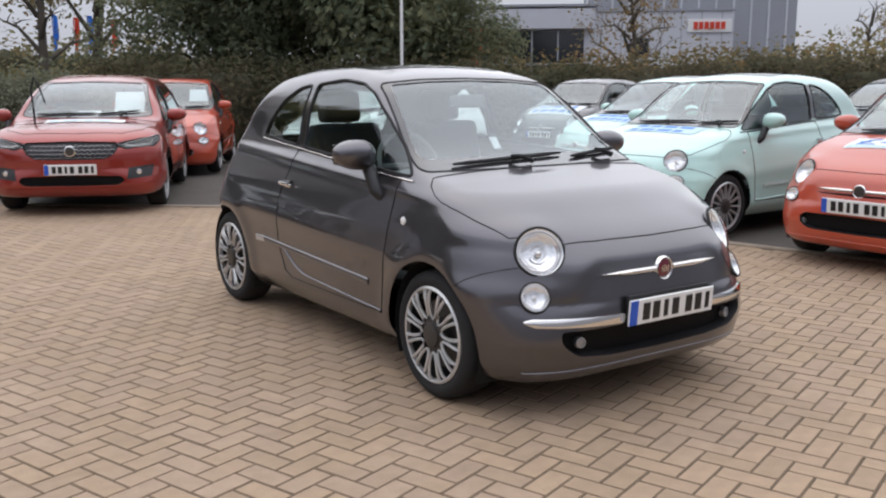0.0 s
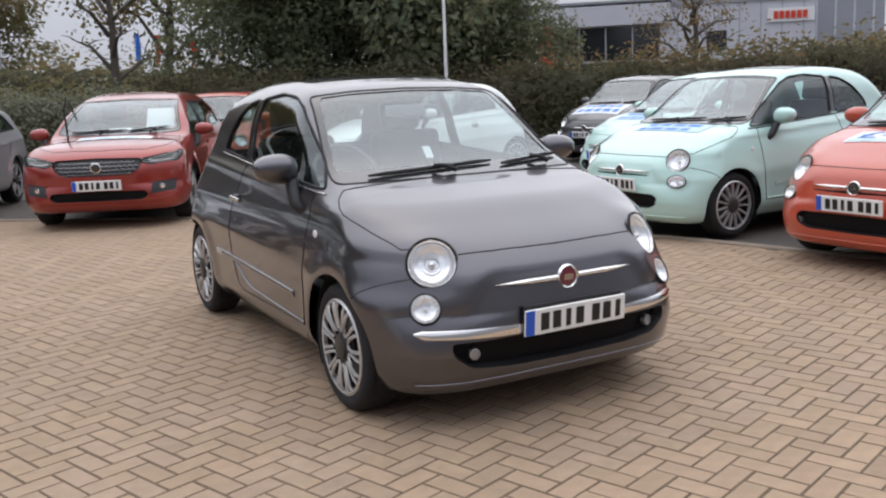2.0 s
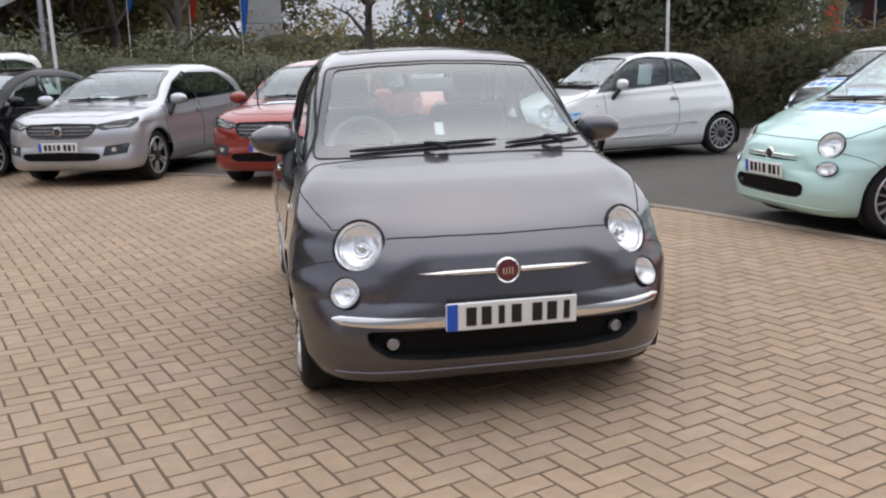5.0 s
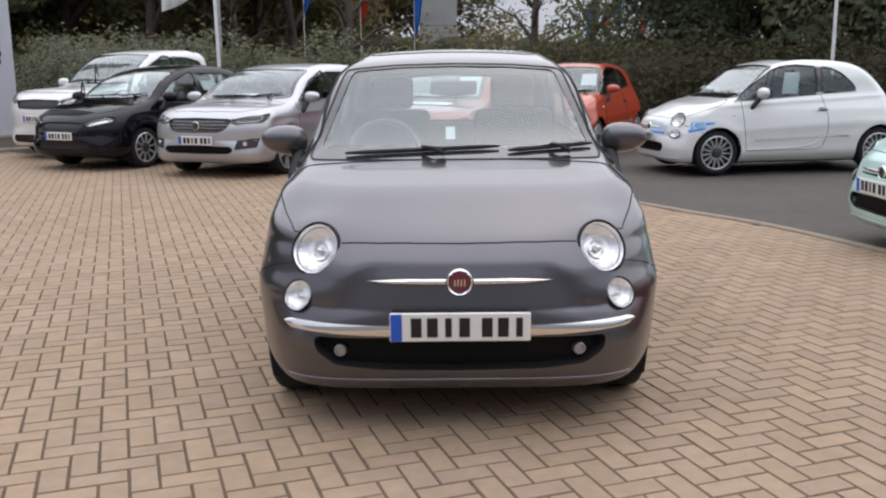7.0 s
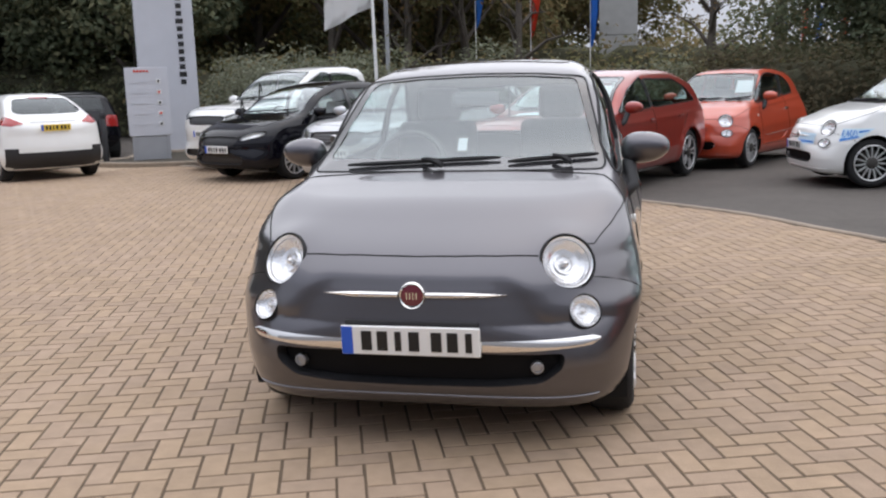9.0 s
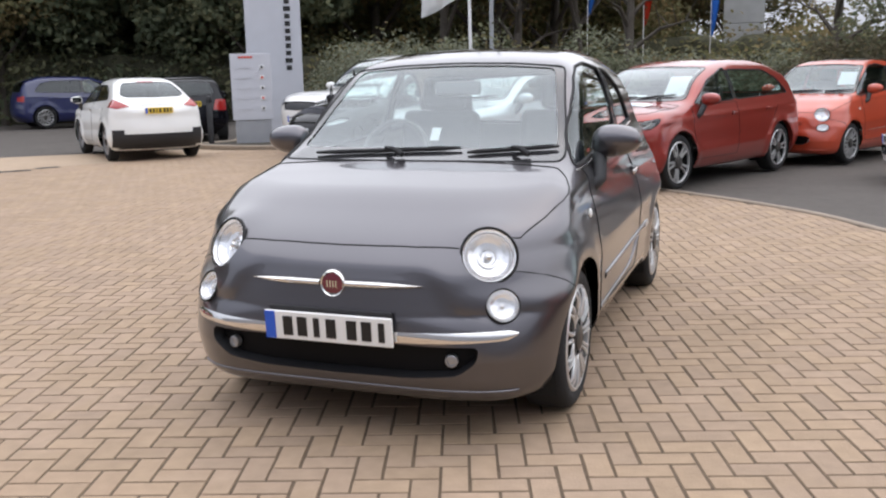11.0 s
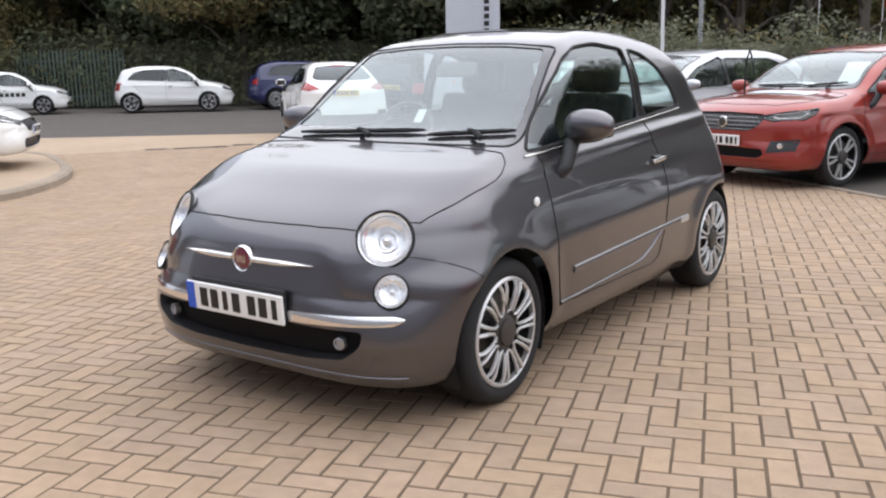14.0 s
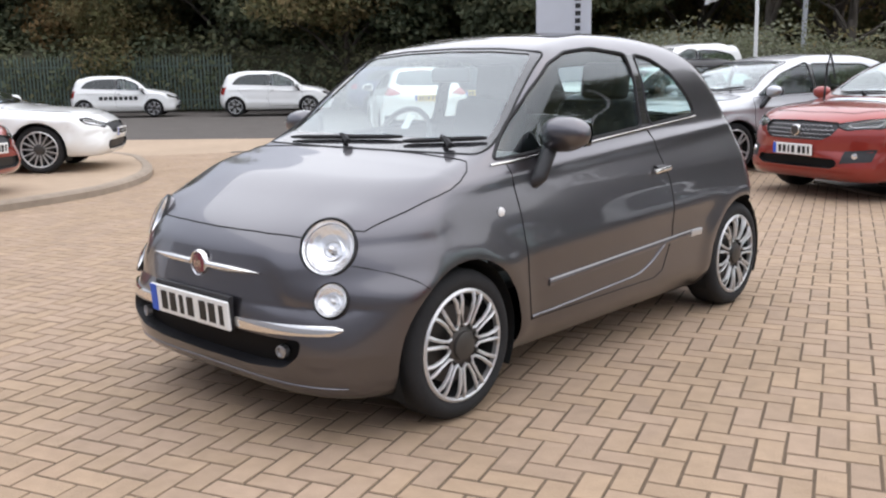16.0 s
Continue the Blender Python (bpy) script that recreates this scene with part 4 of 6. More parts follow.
def family(L, W, H, base, front, hub, rim, belt, cowl, rise, back, drop, slant, nose, wheel, **more):
    """The form of an everyday car from its main sizes. cowl, rise, back: where the screen starts, ends, and where the roof ends."""
    hw, e, b = W / 2, 0.05, belt
    s = dict(
        top=[(-0.1, nose - 0.16), (0.08, nose - 0.02), (0.25, nose + 0.06), (cowl * 0.55, (nose + b) / 2 + 0.06), (cowl - 0.15, b + 0.02), (cowl + 0.05, b + 0.07), ((cowl + rise) / 2, (b + H) / 2 + 0.03), (rise, H - 0.08), (rise + 0.35, H - 0.015), ((rise + back) / 2 + 0.15, H + 0.005), (back, H - drop), (back + 0.35, H - drop - 0.16), (L - 0.02, b - 0.1)],
        nose=[(0.18, 0.12), (0.26, 0.05), (0.38, 0.015), (0.52, 0.0), (nose - 0.1, 0.03), (nose, 0.10), (nose + 0.1, 0.28), (nose + 0.2, 0.44), (nose + 0.4, 0.48), (2.2, 0.48)],
        tail=[(0.2, L - 0.17), (0.35, L - 0.04), (0.55, L), (0.8, L - 0.03), (b, L - 0.07), (b + 0.2, L - 0.07 - 0.2 * slant), (b + 0.4, L - 0.07 - 0.4 * slant), (H + 0.05, L - 0.1 - (H - b) * slant - 0.1)],
        wide=[(0.15, hw - 0.12), (0.28, hw - 0.03), (0.5, hw), (0.7, hw - 0.002), (b - 0.12, hw - 0.02), (b, hw - 0.05), (b + 0.1, hw - 0.09), (b + 0.3, hw - 0.17), (H - 0.08, hw - 0.25), (H, hw - 0.31)],
        crown=[(-0.2, 0.07), (6.0, 0.07)], bow=0.34, bowp=2.8, bowr=0.26, round=0.11, roundf=0.1, floor=0.2, front=front, base=base, hub=hub, arch=hub + 0.042, track=hw - 0.022, rim=rim, wheel=wheel, tyre_width=0.2,
        creases=((b - 0.14, 0.012, 0.035), (0.42, 0.012, 0.08)), rake=0.03, mid=L * 0.55,
        screen=rounded([(0, b + 0.035), (hw - 0.30, b + 0.04), (hw - 0.17, b + 0.055), (hw - 0.30, H - 0.10), (0, H - 0.08)], 0.05),
        rear_window=rounded([(0, b + 0.08), (hw - 0.3, b + 0.09), (hw - 0.36, H - 0.16), (0, H - 0.14)], 0.06),
        cabin=(cowl + 0.05, L - 0.7), belt=b, mirror=(hw + 0.085, cowl + 0.25, b + 0.06), mirror_size=1.0, handle=(cowl + 1.02, b - 0.13), rear_handle=(cowl + 1.98, b - 0.10),
        plate=(-0.014, 0.5, 2), wipers=(((-0.1, b + 0.04), (-0.55, b + 0.06), (0.1, b + 0.075)), ((0.45, b + 0.05), (0.12, b + 0.06), (0.58, b + 0.10))),
    )
    bp, g = cowl + 1.14, 0.03
    s["windows"] = [
        corners([(cowl + 0.12, b + 0.005), (bp - g, b + 0.03), (bp - g, H - 0.13), (rise + 0.25, H - 0.11), ((cowl + rise) / 2 + 0.17, (b + H) / 2 + 0.01)], 0.04),
        corners([(bp + g, b + 0.032), (back - 0.02 + 0.1, b + 0.08), (back - 0.12, H - drop - 0.17), (back - 0.45, H - 0.14), (bp + g, H - 0.13)], 0.05),
    ]
    s["pillar"] = ((bp - g - 0.005, bp + g + 0.005), (b + 0.04, H - 0.14))
    s["door"] = [(cowl + 0.10, 0.33), (cowl + 0.03, 0.6), (cowl + 0.03, b - 0.02), (bp + 0.0, b + 0.005), (bp + 0.03, 0.6), (bp - 0.03, 0.33)]
    s["lines"] = (([(bp + 0.03, 0.33), (bp + 0.06, 0.6), (bp + 0.03, b)], "side"), ([(front + base - 0.42, 0.38), (front + base - 0.33, 0.62), (front + base - 0.1, b - 0.08)], "side"))
    s["bonnet"] = [(0, 0.22), (hw - 0.4, 0.27), (hw - 0.2, 0.45), (hw - 0.13, 0.75), (hw - 0.14, cowl - 0.1), (0, cowl - 0.03), (0.14 - hw, cowl - 0.1), (0.13 - hw, 0.75), (0.2 - hw, 0.45), (0.4 - hw, 0.27)]
    s["lamps"] = [corners([(hw - 0.46, nose - 0.09), (hw - 0.36, nose - 0.13), (hw - 0.11, nose - 0.07), (hw - 0.08, nose - 0.005), (hw - 0.2, nose + 0.005)], 0.03)]
    s["grilles"] = [(rounded([(0, nose - 0.22), (hw - 0.52, nose - 0.21), (hw - 0.43, nose - 0.10), (hw - 0.5, nose - 0.07), (0, nose - 0.06)], 0.03), 0.02, PLASTIC), (rounded([(0, 0.27), (hw - 0.38, 0.28), (hw - 0.32, 0.33), (hw - 0.36, 0.40), (0, 0.405)], 0.03), 0.03, PLASTIC)]
    s["tail_lamps"] = [corners([(hw - 0.36, b - 0.20), (hw - 0.06, b - 0.22), (hw - 0.08, b - 0.02), (hw - 0.34, b - 0.08)], 0.03)]
    s.update(more)
    return s


TIPO = family(4.37, 1.79, 1.495, 2.638, 0.86, 0.32, 0.235, 0.965, 1.12, 1.95, 3.72, 0.09, 0.6, 0.82, "star", lamp_mat=ALLOY_DARK)
TIPO["lamps"] = [corners([(0.455, 0.735), (0.56, 0.705), (0.82, 0.725), (0.868, 0.785), (0.855, 0.835), (0.66, 0.80), (0.47, 0.765)], 0.015)]
TIPO["grilles"] = [(rounded([(0, 0.60), (0.34, 0.605), (0.43, 0.65), (0.485, 0.735), (0.45, 0.778), (0, 0.79)], 0.03), 0.02, PLASTIC), (rounded([(0, 0.325), (0.46, 0.33), (0.53, 0.37), (0.50, 0.425), (0, 0.44)], 0.03), 0.03, GRILLE_BLACK)]
SUPERMINI = family(4.06, 1.69, 1.49, 2.51, 0.84, 0.30, 0.21, 0.96, 1.05, 1.85, 3.35, 0.10, 0.62, 0.76, "turbine")
PICKUP = family(5.2, 1.82, 1.78, 3.0, 0.85, 0.37, 0.24, 1.16, 1.30, 2.0, 3.3, 0.04, 0.0, 1.03, "dark", plate=(-0.014, 0.66, 0), bowr=0.1)
PICKUP["top"] = PICKUP["top"][:-3] + [(3.2, 1.76), (3.42, 1.62), (3.5, 1.3), (3.6, 1.12), (5.18, 1.1)]
PICKUP["rear_window"] = rounded([(0, 1.3), (0.5, 1.3), (0.45, 1.6), (0, 1.62)], 0.05)
CROSSOVER = family(4.13, 1.765, 1.57, 2.53, 0.83, 0.35, 0.23, 1.08, 1.05, 1.75, 3.2, 0.08, 0.75, 0.86, "dark", rear_plate=(4.13, 0.95), back_glass=GLASS_DARK, rear_glass=GLASS_DARK, flare=0.035)
CROSSOVER["rear_window"] = rounded([(0, 1.19), (0.50, 1.20), (0.60, 1.24), (0.47, 1.46), (0, 1.485)], 0.06)
CROSSOVER["tail_lamps"] = [corners([(0.50, 1.03), (0.72, 0.99), (0.86, 1.02), (0.84, 1.12), (0.74, 1.17)], 0.03)]
CROSSOVER["wide"] = [(0.15, 0.76), (0.28, 0.85), (0.5, 0.88), (0.75, 0.875), (0.92, 0.86), (1.05, 0.81), (1.18, 0.73), (1.35, 0.65), (1.5, 0.56), (1.57, 0.48)]
SMALL = family(3.84, 1.735, 1.495, 2.45, 0.80, 0.31, 0.225, 0.97, 0.98, 1.62, 3.25, 0.06, 0.42, 0.79, "star", back_glass=GLASS_DARK, rear_glass=GLASS_DARK, tail_lamps=[corners([(0.52, 0.72), (0.82, 0.70), (0.82, 0.95), (0.58, 0.95)], 0.03)])
SUV = family(4.25, 1.8, 1.60, 2.57, 0.85, 0.34, 0.23, 1.05, 1.08, 1.72, 3.6, 0.05, 0.35, 0.88, "seven", back_glass=GLASS_DARK, rear_glass=GLASS_DARK)
ROADSTER = family(4.05, 1.74, 1.23, 2.31, 0.86, 0.31, 0.23, 0.86, 1.42, 2.0, 2.55, 0.06, 0.6, 0.70, "fine")


def placed(s, hub, rz, side=1):
    """The pose that sets a car's front wheel (side: 1 its left) at a place."""
    off = Matrix.Rotation(radians(rz), 3, "Z") @ Vector((side * s["track"], s["front"], 0))
    return pose(hub[0] - off.x, hub[1] - off.y, 0, 0, 0, rz)


# ---- the grey car ----
grey_car, grey = make_car("city_car", CITY, pose(0, 0, 0, 0, 0, -0.6), GREY_PAINT, "dark grey metallic three-door city car with chrome trim", 2)


def ribbon(name, form, xs, lower, upper, proud, thick, mat, parent, view="front", label="", mirror=True):
    """A bar of trim lying on the skin between two lines."""
    for sx in (1, -1) if mirror else (1,):
        a, b = form.lift(list(zip(xs, lower)), view, 0), form.lift(list(zip(xs, upper)), view, 0)
        n = form.normal((a + b) / 2)
        bm, rows = bmesh.new(), []
        for p, q, k in zip(a, b, n):
            pts = [p, p + k * proud, p * 0.82 + q * 0.18 + k * (proud + 0.75 * thick), (p + q) / 2 + k * (proud + thick), p * 0.18 + q * 0.82 + k * (proud + 0.75 * thick), q + k * proud, q]
            rows.append([bm.verts.new((sx * c[0], c[1], c[2])) for c in pts])
        for r, t in zip(rows, rows[1:]):
            for j in range(6):
                bm.faces.new((r[j], r[j + 1], t[j + 1], t[j]))
        bm.faces.new(rows[0]), bm.faces.new(rows[-1])
        bmesh.ops.recalc_face_normals(bm, faces=bm.faces)
        part(name, bm, mat, parent, label, 50)


def city_trim(car, form, grey_one=True):
    """Chrome, badge, fog lamps and side mouldings of a city car."""
    xs = np.linspace(0.25, 0.672, 16)
    ends = np.clip((0.672 - xs) / 0.03, 0, 1) ** 0.5
    if grey_one:
        ribbon("bumper_strip", form, xs, 0.407 + 0.016 * (1 - ends) + 0.006 * (xs / 0.6) ** 2, 0.448 - 0.01 * (1 - ends), 0.008, 0.003, CHROME, car, label="chrome bumper strip")
    xs = np.linspace(0.0, 0.67, 24)
    w = 0.007 * np.clip((0.675 - xs) / 0.25, 0, 1) ** 0.7
    ribbon("bumper_lip", form, xs, 0.221 - w, 0.221 + w, 0.001, 0.005, car_mould, car, label="raised lower edge of the bumper")
    xs = np.linspace(0.052, 0.345, 14)
    w = 0.013 * np.clip((0.36 - xs) / 0.16, 0, 1) ** 0.6
    ribbon("chrome_whisker", form, xs, 0.606 - w, 0.606 + w, 0.002, 0.016, CHROME, car, label="tapering chrome bar")
    c = form.lift([(0, 0.606)], "front")[0]
    bm = lathe(bmesh.new(), [(0.052, 0.0), (0.052, 0.012), (0.047, 0.018), (0.042, 0.014)], 32, pose(c[0], c[1] + 0.004, c[2], 4, 0, -90))
    badge = part("badge", bm, CHROME, car, "round chrome-rimmed red badge", 40)
    part("badge_face", lathe(bmesh.new(), [(0.0425, 0.012), (0.03, 0.016), (0, 0.0165)], 28, pose(c[0], c[1] + 0.004, c[2], 4, 0, -90)), BADGE_RED if grey_one else ALLOY_DARK, badge, smooth=40)
    for k in range(4):
        part("badge_bar", box_bm((0.004, 0.003, 0.026), pose(c[0] - 0.018 + k * 0.012, c[1] - 0.014, c[2])), CHROME, badge)
    for sx in (1, -1):
        p = form.lift([(0.458, 0.338)], "front", -0.02)[0]
        bm = lathe(bmesh.new(), [(0.024, -0.02), (0.023, 0.002), (0.018, 0.004), (0.016, -0.004), (0.0, -0.002)], 20, pose(sx * p[0], p[1], p[2], 0, 0, -90 - sx * -12))
        part("fog_lamp", bm, ALLOY_GREY, car, "small round fog lamp", 40)
        q = form.lift([(0.884, 0.772)], "side")[0]
        bm = lathe(bmesh.new(), [(0.019, 0.0), (0.018, 0.006), (0.012, 0.009), (0, 0.01)], 18, pose(sx * q[0], q[1], q[2], 0, 0, 0 if sx > 0 else 180))
        part("side_repeater", bm, PLATE_WHITE, car, "round clear side repeater", 40)
    ys = np.linspace(1.18, 2.40, 14)
    ribbon("side_moulding", form, ys, 0.428 + 0.036 * (ys - 1.18), 0.452 + 0.036 * (ys - 1.18), 0.003, 0.004, car_mould, car, "side", "slim body-coloured side moulding")
    ribbon("moulding_line", form, ys, 0.4515 + 0.036 * (ys - 1.18), 0.4585 + 0.036 * (ys - 1.18), 0.006, 0.003, ALLOY_GREY, car, "side", "thin bright moulding line")
    ys = np.linspace(2.39, 2.50, 4)
    ribbon("moulding_badge", form, ys, 0.467 + 0.0 * ys, 0.502 + 0.0 * ys, 0.006, 0.003, ALLOY, car, "side", "small bright moulding badge")
    # the bright reflection along the sill crease, built as a raised painted strip
    ys = np.linspace(1.06, 2.13, 20)
    z = 0.315 + 0.03 * np.clip((ys - 1.2) / 0.7, 0, 1) + 0.12 * np.clip((ys - 1.86) / 0.27, 0, 1) ** 1.8
    ribbon("sill_edge", form, ys, z, z + 0.012, 0.003, 0.006, car_mould, car, "side", "raised sill crease")
    ys = np.linspace(0.90, 2.66, 30)
    z = 0.945 + 0.066 * (ys - 0.97)
    ribbon("belt_trim", form, ys, z, z + 0.008, 0.004, 0.004, CHROME if grey_one else PLASTIC, car, "side", "thin chrome waistline strip")


car_mould = car_paint("sill_paint", (0.125, 0.119, 0.129), 0.85, 0.3)
city_trim(grey_car, grey)
part("plate_mount", box_bm((0.5, 0.02, 0.13), pose(0, 0.008, 0.455), 0.006), PLASTIC, grey_car)
mirror_in = part("interior_mirror", box_bm((0.24, 0.03, 0.07), pose(0, 1.48, 1.29, -6), 0.02), DASH, grey_car, smooth=40)
part("paper_disc", box_bm((0.045, 0.004, 0.075), pose(-0.02, 1.2, 1.08, -40), 0.002), PAPER, grey_car, "small white paper on the dashboard")

# ---- the other cars ----
MINT = dict(CITY, wheel="fine", pods=((0.554, 0.213, 0.705, 0.104, 0.104), (0.605, 0.146, 0.532, 0.082, 0.056)), plate=(-0.008, 0.49, 4), grilles=[(rounded([(0, 0.285), (0.38, 0.29), (0.46, 0.33), (0.47, 0.385), (0.42, 0.415), (0, 0.42)], 0.04), 0.04, GRILLE_BLACK), (rounded([(0, 0.566), (0.32, 0.570), (0.35, 0.578), (0, 0.584)], 0.008), 0.012, GRILLE_BLACK)])
mint_car, mint = make_car("city_car", MINT, placed(CITY, (3.871, 2.693), -89), MINT_PAINT, "pale mint green three-door city car with a price sticker", 1, "cars on sale")
car_mould = MINT_PAINT
city_trim(mint_car, mint, False)
for name, m, paint, label in (
    ("orange", pose(3.286, 1.118, 0, 0, 0, -89), ORANGE_PAINT, "orange-red three-door city car with a blue price sticker"),
    ("white", placed(CITY, (3.6, 8.6), -81), WHITE_PAINT, "white three-door city car with blue stickers on its nose"),
    ("dark", pose(8.0, 10.0, 0, 0, 0, -75), DARK_PAINT, "dark grey city car in the back row"),
    ("pale", pose(5.2, 6.15, 0, 0, 0, -96), MINT_PAINT, "pale city car in the back row with a bonnet sticker"),
):
    recolour(copy_thing(mint_car, m), MINT_PAINT, paint, label)
red_car, red = make_car("hatchback_car", TIPO, placed(TIPO, (0.504, 7.929), -24.2), RED_PAINT, "red metallic five-door hatchback with a black honeycomb grille", 1, "cars on sale")
silver_car = recolour(copy_thing(red_car, placed(TIPO, (-2.05, 9.25), -22)), RED_PAINT, SILVER_PAINT, "silver five-door hatchback with a dark grille")
punto_car, punto = make_car("hatchback_car", SUPERMINI, placed(SUPERMINI, (-4.3, 10.3), -26), BLACK_PAINT, "glossy black hatchback parked in the row", 0, "cars on sale")
hedge_car = recolour(copy_thing(mint_car, placed(CITY, (2.567, 11.45), -28)), MINT_PAINT, ORANGE_PAINT, "red-orange three-door city car beside the hedge")
pickup_car, pickup = make_car("pickup_truck", PICKUP, pose(-6.46, 11.65, 0, 0, 0, -26), WHITE_PAINT, "white double-cab pickup truck", 0, "cars on sale")
black_car = recolour(copy_thing(punto_car, pose(9.4, 4.8, 0, 0, 0, -80)), BLACK_PAINT, BLACK_PAINT, "black hatchback in the back row")
juke_car, juke = make_car("crossover_car", CROSSOVER, pose(-11.5, 12.95, 0, 0, 0, 231) @ Matrix.Scale(0.92, 4), WHITE_PAINT, "white crossover seen from behind with a yellow plate", 0, "cars by the road")
swift_car, swift = make_car("hatchback_car", SMALL, placed(SMALL, (-21.3, 18.4), 137, -1), WHITE_PAINT, "white small hatchback parked along the road", 0, "cars by the road")
lettered_car, lettered = make_car("hatchback_car", dict(SMALL, wheel="dark"), placed(SMALL, (-25.4, 14.95), 140, -1) @ Matrix.Scale(0.93, 4), WHITE_PAINT, "white hatchback with dark lettering bars on its side", 0, "cars by the road")
blue_car, blue = make_car("suv_car", SUV, placed(dict(SUV, front=SUV["front"] + SUV["base"]), (-19.9, 20.1), 145, -1), BLUE_PAINT, "dark blue tall car by the road", 0, "cars by the road")
small_black, sb = make_car("hatchback_car", dict(SMALL, rear_plate=(3.85, 0.86)), pose(-10.75 - 3.84 * 0.616, 14.6 + 3.84 * 0.788, 0, 0, 0, 218), BLACK_PAINT, "black small hatchback seen from behind with a yellow plate", 0, "cars by the road")
spider_car, spider = make_car("roadster_car", ROADSTER, placed(ROADSTER, (-8.9, 3.5), 139, -1) @ pose(0, 0, 0.09), WHITE_PAINT, "white roadster with black grilles on the raised island", 0, "cars on sale")
red_sport = recolour(copy_thing(spider_car, pose(-6.9, 2.1, 0.09, 0, 0, 124)), WHITE_PAINT, RED_PAINT, "red low sports car on the raised island")

back_roadster = tagged(copy_thing(spider_car, pose(-12.0, 5.4, 0.09, 0, 0, 139)), "white low roadster behind the others on the island")
far_dark = recolour(copy_thing(punto_car, pose(-16.3, 7.0, 0, 0, 0, 139)), BLACK_PAINT, DARK_PAINT, "dark hatchback parked beyond the island")

# ---- kerbed island ----
ISLAND = [(-5.8, -4.0), (-6.35, 1.0), (-6.66, 2.62), (-7.09, 3.5), (-8.08, 4.5), (-9.6, 5.35), (-11.1, 5.8), (-14, 5.5), (-17, 3.0)]
isl = dense(ISLAND)
polygon("island_paving", [(p.x, p.y) for p in isl] + [(-17, -4)], 0.09, PALE_PAVING, "pale paved raised island for display cars")
band_mesh("island_kerb", isl, 0.16, -0.02, 0.10, CONCRETE, "rounded concrete kerb round the island", bevel=0.03)

# ---- totem and direction board ----
totem = empty("totem_sign", pose(-9.4, 16.1, 0, 0, 0, 33), "tall pale grey totem sign with dark upright lettering bars", "sign")
part("slab", box_bm((1.25, 0.32, 7.0), pose(0, 0, 3.5), 0.02), TOTEM_METAL, totem)
part("plinth", box_bm((1.4, 0.5, 0.12), pose(0, 0, 0.06), 0.02), CONCRETE, totem)
board = empty("direction_board", pose(-8.68, 13.85, 0, 0, 0, 33), "pale grey direction board on two posts", "sign")
part("panel", box_bm((0.82, 0.08, 1.35), pose(0, 0, 1.22), 0.01), TOTEM_METAL, board)
part("lower_panel", box_bm((0.66, 0.05, 0.5), pose(0, 0.01, 0.29), 0.008), GREY_METAL, board)
for x in (-0.33, 0.33):
    part("post", box_bm((0.07, 0.06, 0.6), pose(x, 0, 0.3), 0.008), GREY_METAL, board)


def inscribe(parent, x, y, z0, step, n, w, h, mat, seed, upright=True):
    """A row of plain bars in place of lettering."""
    q = random.Random(seed)
    for k in range(n):
        hh = h * q.choice((0.75, 0.75, 1.0))
        p = (x, y, z0 + k * step) if upright else (x + k * step, y, z0)
        size = (hh, 0.012, w) if upright else (w, 0.012, hh)
        part("letter_bar", box_bm(size, pose(*p)), mat, parent)


inscribe(totem, 0.32, -0.165, 1.62, 0.165, 13, 0.105, 0.16, INK, 1)
inscribe(board, -0.22, -0.045, 1.82, 0.06, 5, 0.045, 0.05, SIGN_RED, 2, False)
for k in range(5):
    part("icon", box_bm((0.085, 0.012, 0.085), pose(0.22, -0.045, 1.62 - k * 0.21), 0.01), WHITE_METAL, board)
    part("icon_mark", box_bm((0.045, 0.012, 0.045), pose(0.22, -0.05, 1.62 - k * 0.21)), SIGN_RED if k % 2 else INK, board)
    part("direction_bar", box_bm((0.28, 0.012, 0.04), pose(-0.15, -0.045, 1.62 - k * 0.21)), CLADDING, board)
bollard = empty("bollard", pose(-9.5, 13.5, 0.06), "black round-topped steel bollard", "bollard")
part("post", lathe(bmesh.new(), [(0.0, 1.0), (0.045, 0.985), (0.06, 0.95), (0.06, 0.88), (0.052, 0.87), (0.052, 0.84), (0.06, 0.83), (0.06, 0.0)], 16, pose(0, 0, 0, 0, -90, 0)), PLASTIC, bollard, smooth=40)
PLOT = [(-9.5, 14.3), (-9.75, 13.3), (-8.2, 12.9), (-7.1, 13.5), (-7.0, 15.2), (-8.0, 17.6), (-9.6, 17.6), (-10.1, 16.2)]
plot = dense(PLOT + PLOT[:1])
polygon("sign_plot", [(p.x, p.y) for p in plot[:-1]], 0.07, SOIL, "small planted plot under the sign")
band_mesh("plot_kerb", plot, 0.13, -0.02, 0.09, CONCRETE, "concrete kerb round the sign plot", bevel=0.02)
for x, y, w in ((-10.43, 7.75, 0.35), (-10.0, 8.35, 0.9), (-9.75, 9.1, 0.35)):
    drain = empty("drain_cover", pose(x, y, -0.006, 0, 0, 55), "dark iron drain cover set in the paving", "drain")
    part("frame", box_bm((w + 0.04, 0.24, 0.012), pose(0, 0, 0.004)), CONCRETE, drain)
    for k in range(5):
        part("bar", box_bm((w, 0.022, 0.014), pose(0, -0.08 + k * 0.04, 0.006)), PLASTIC, drain)


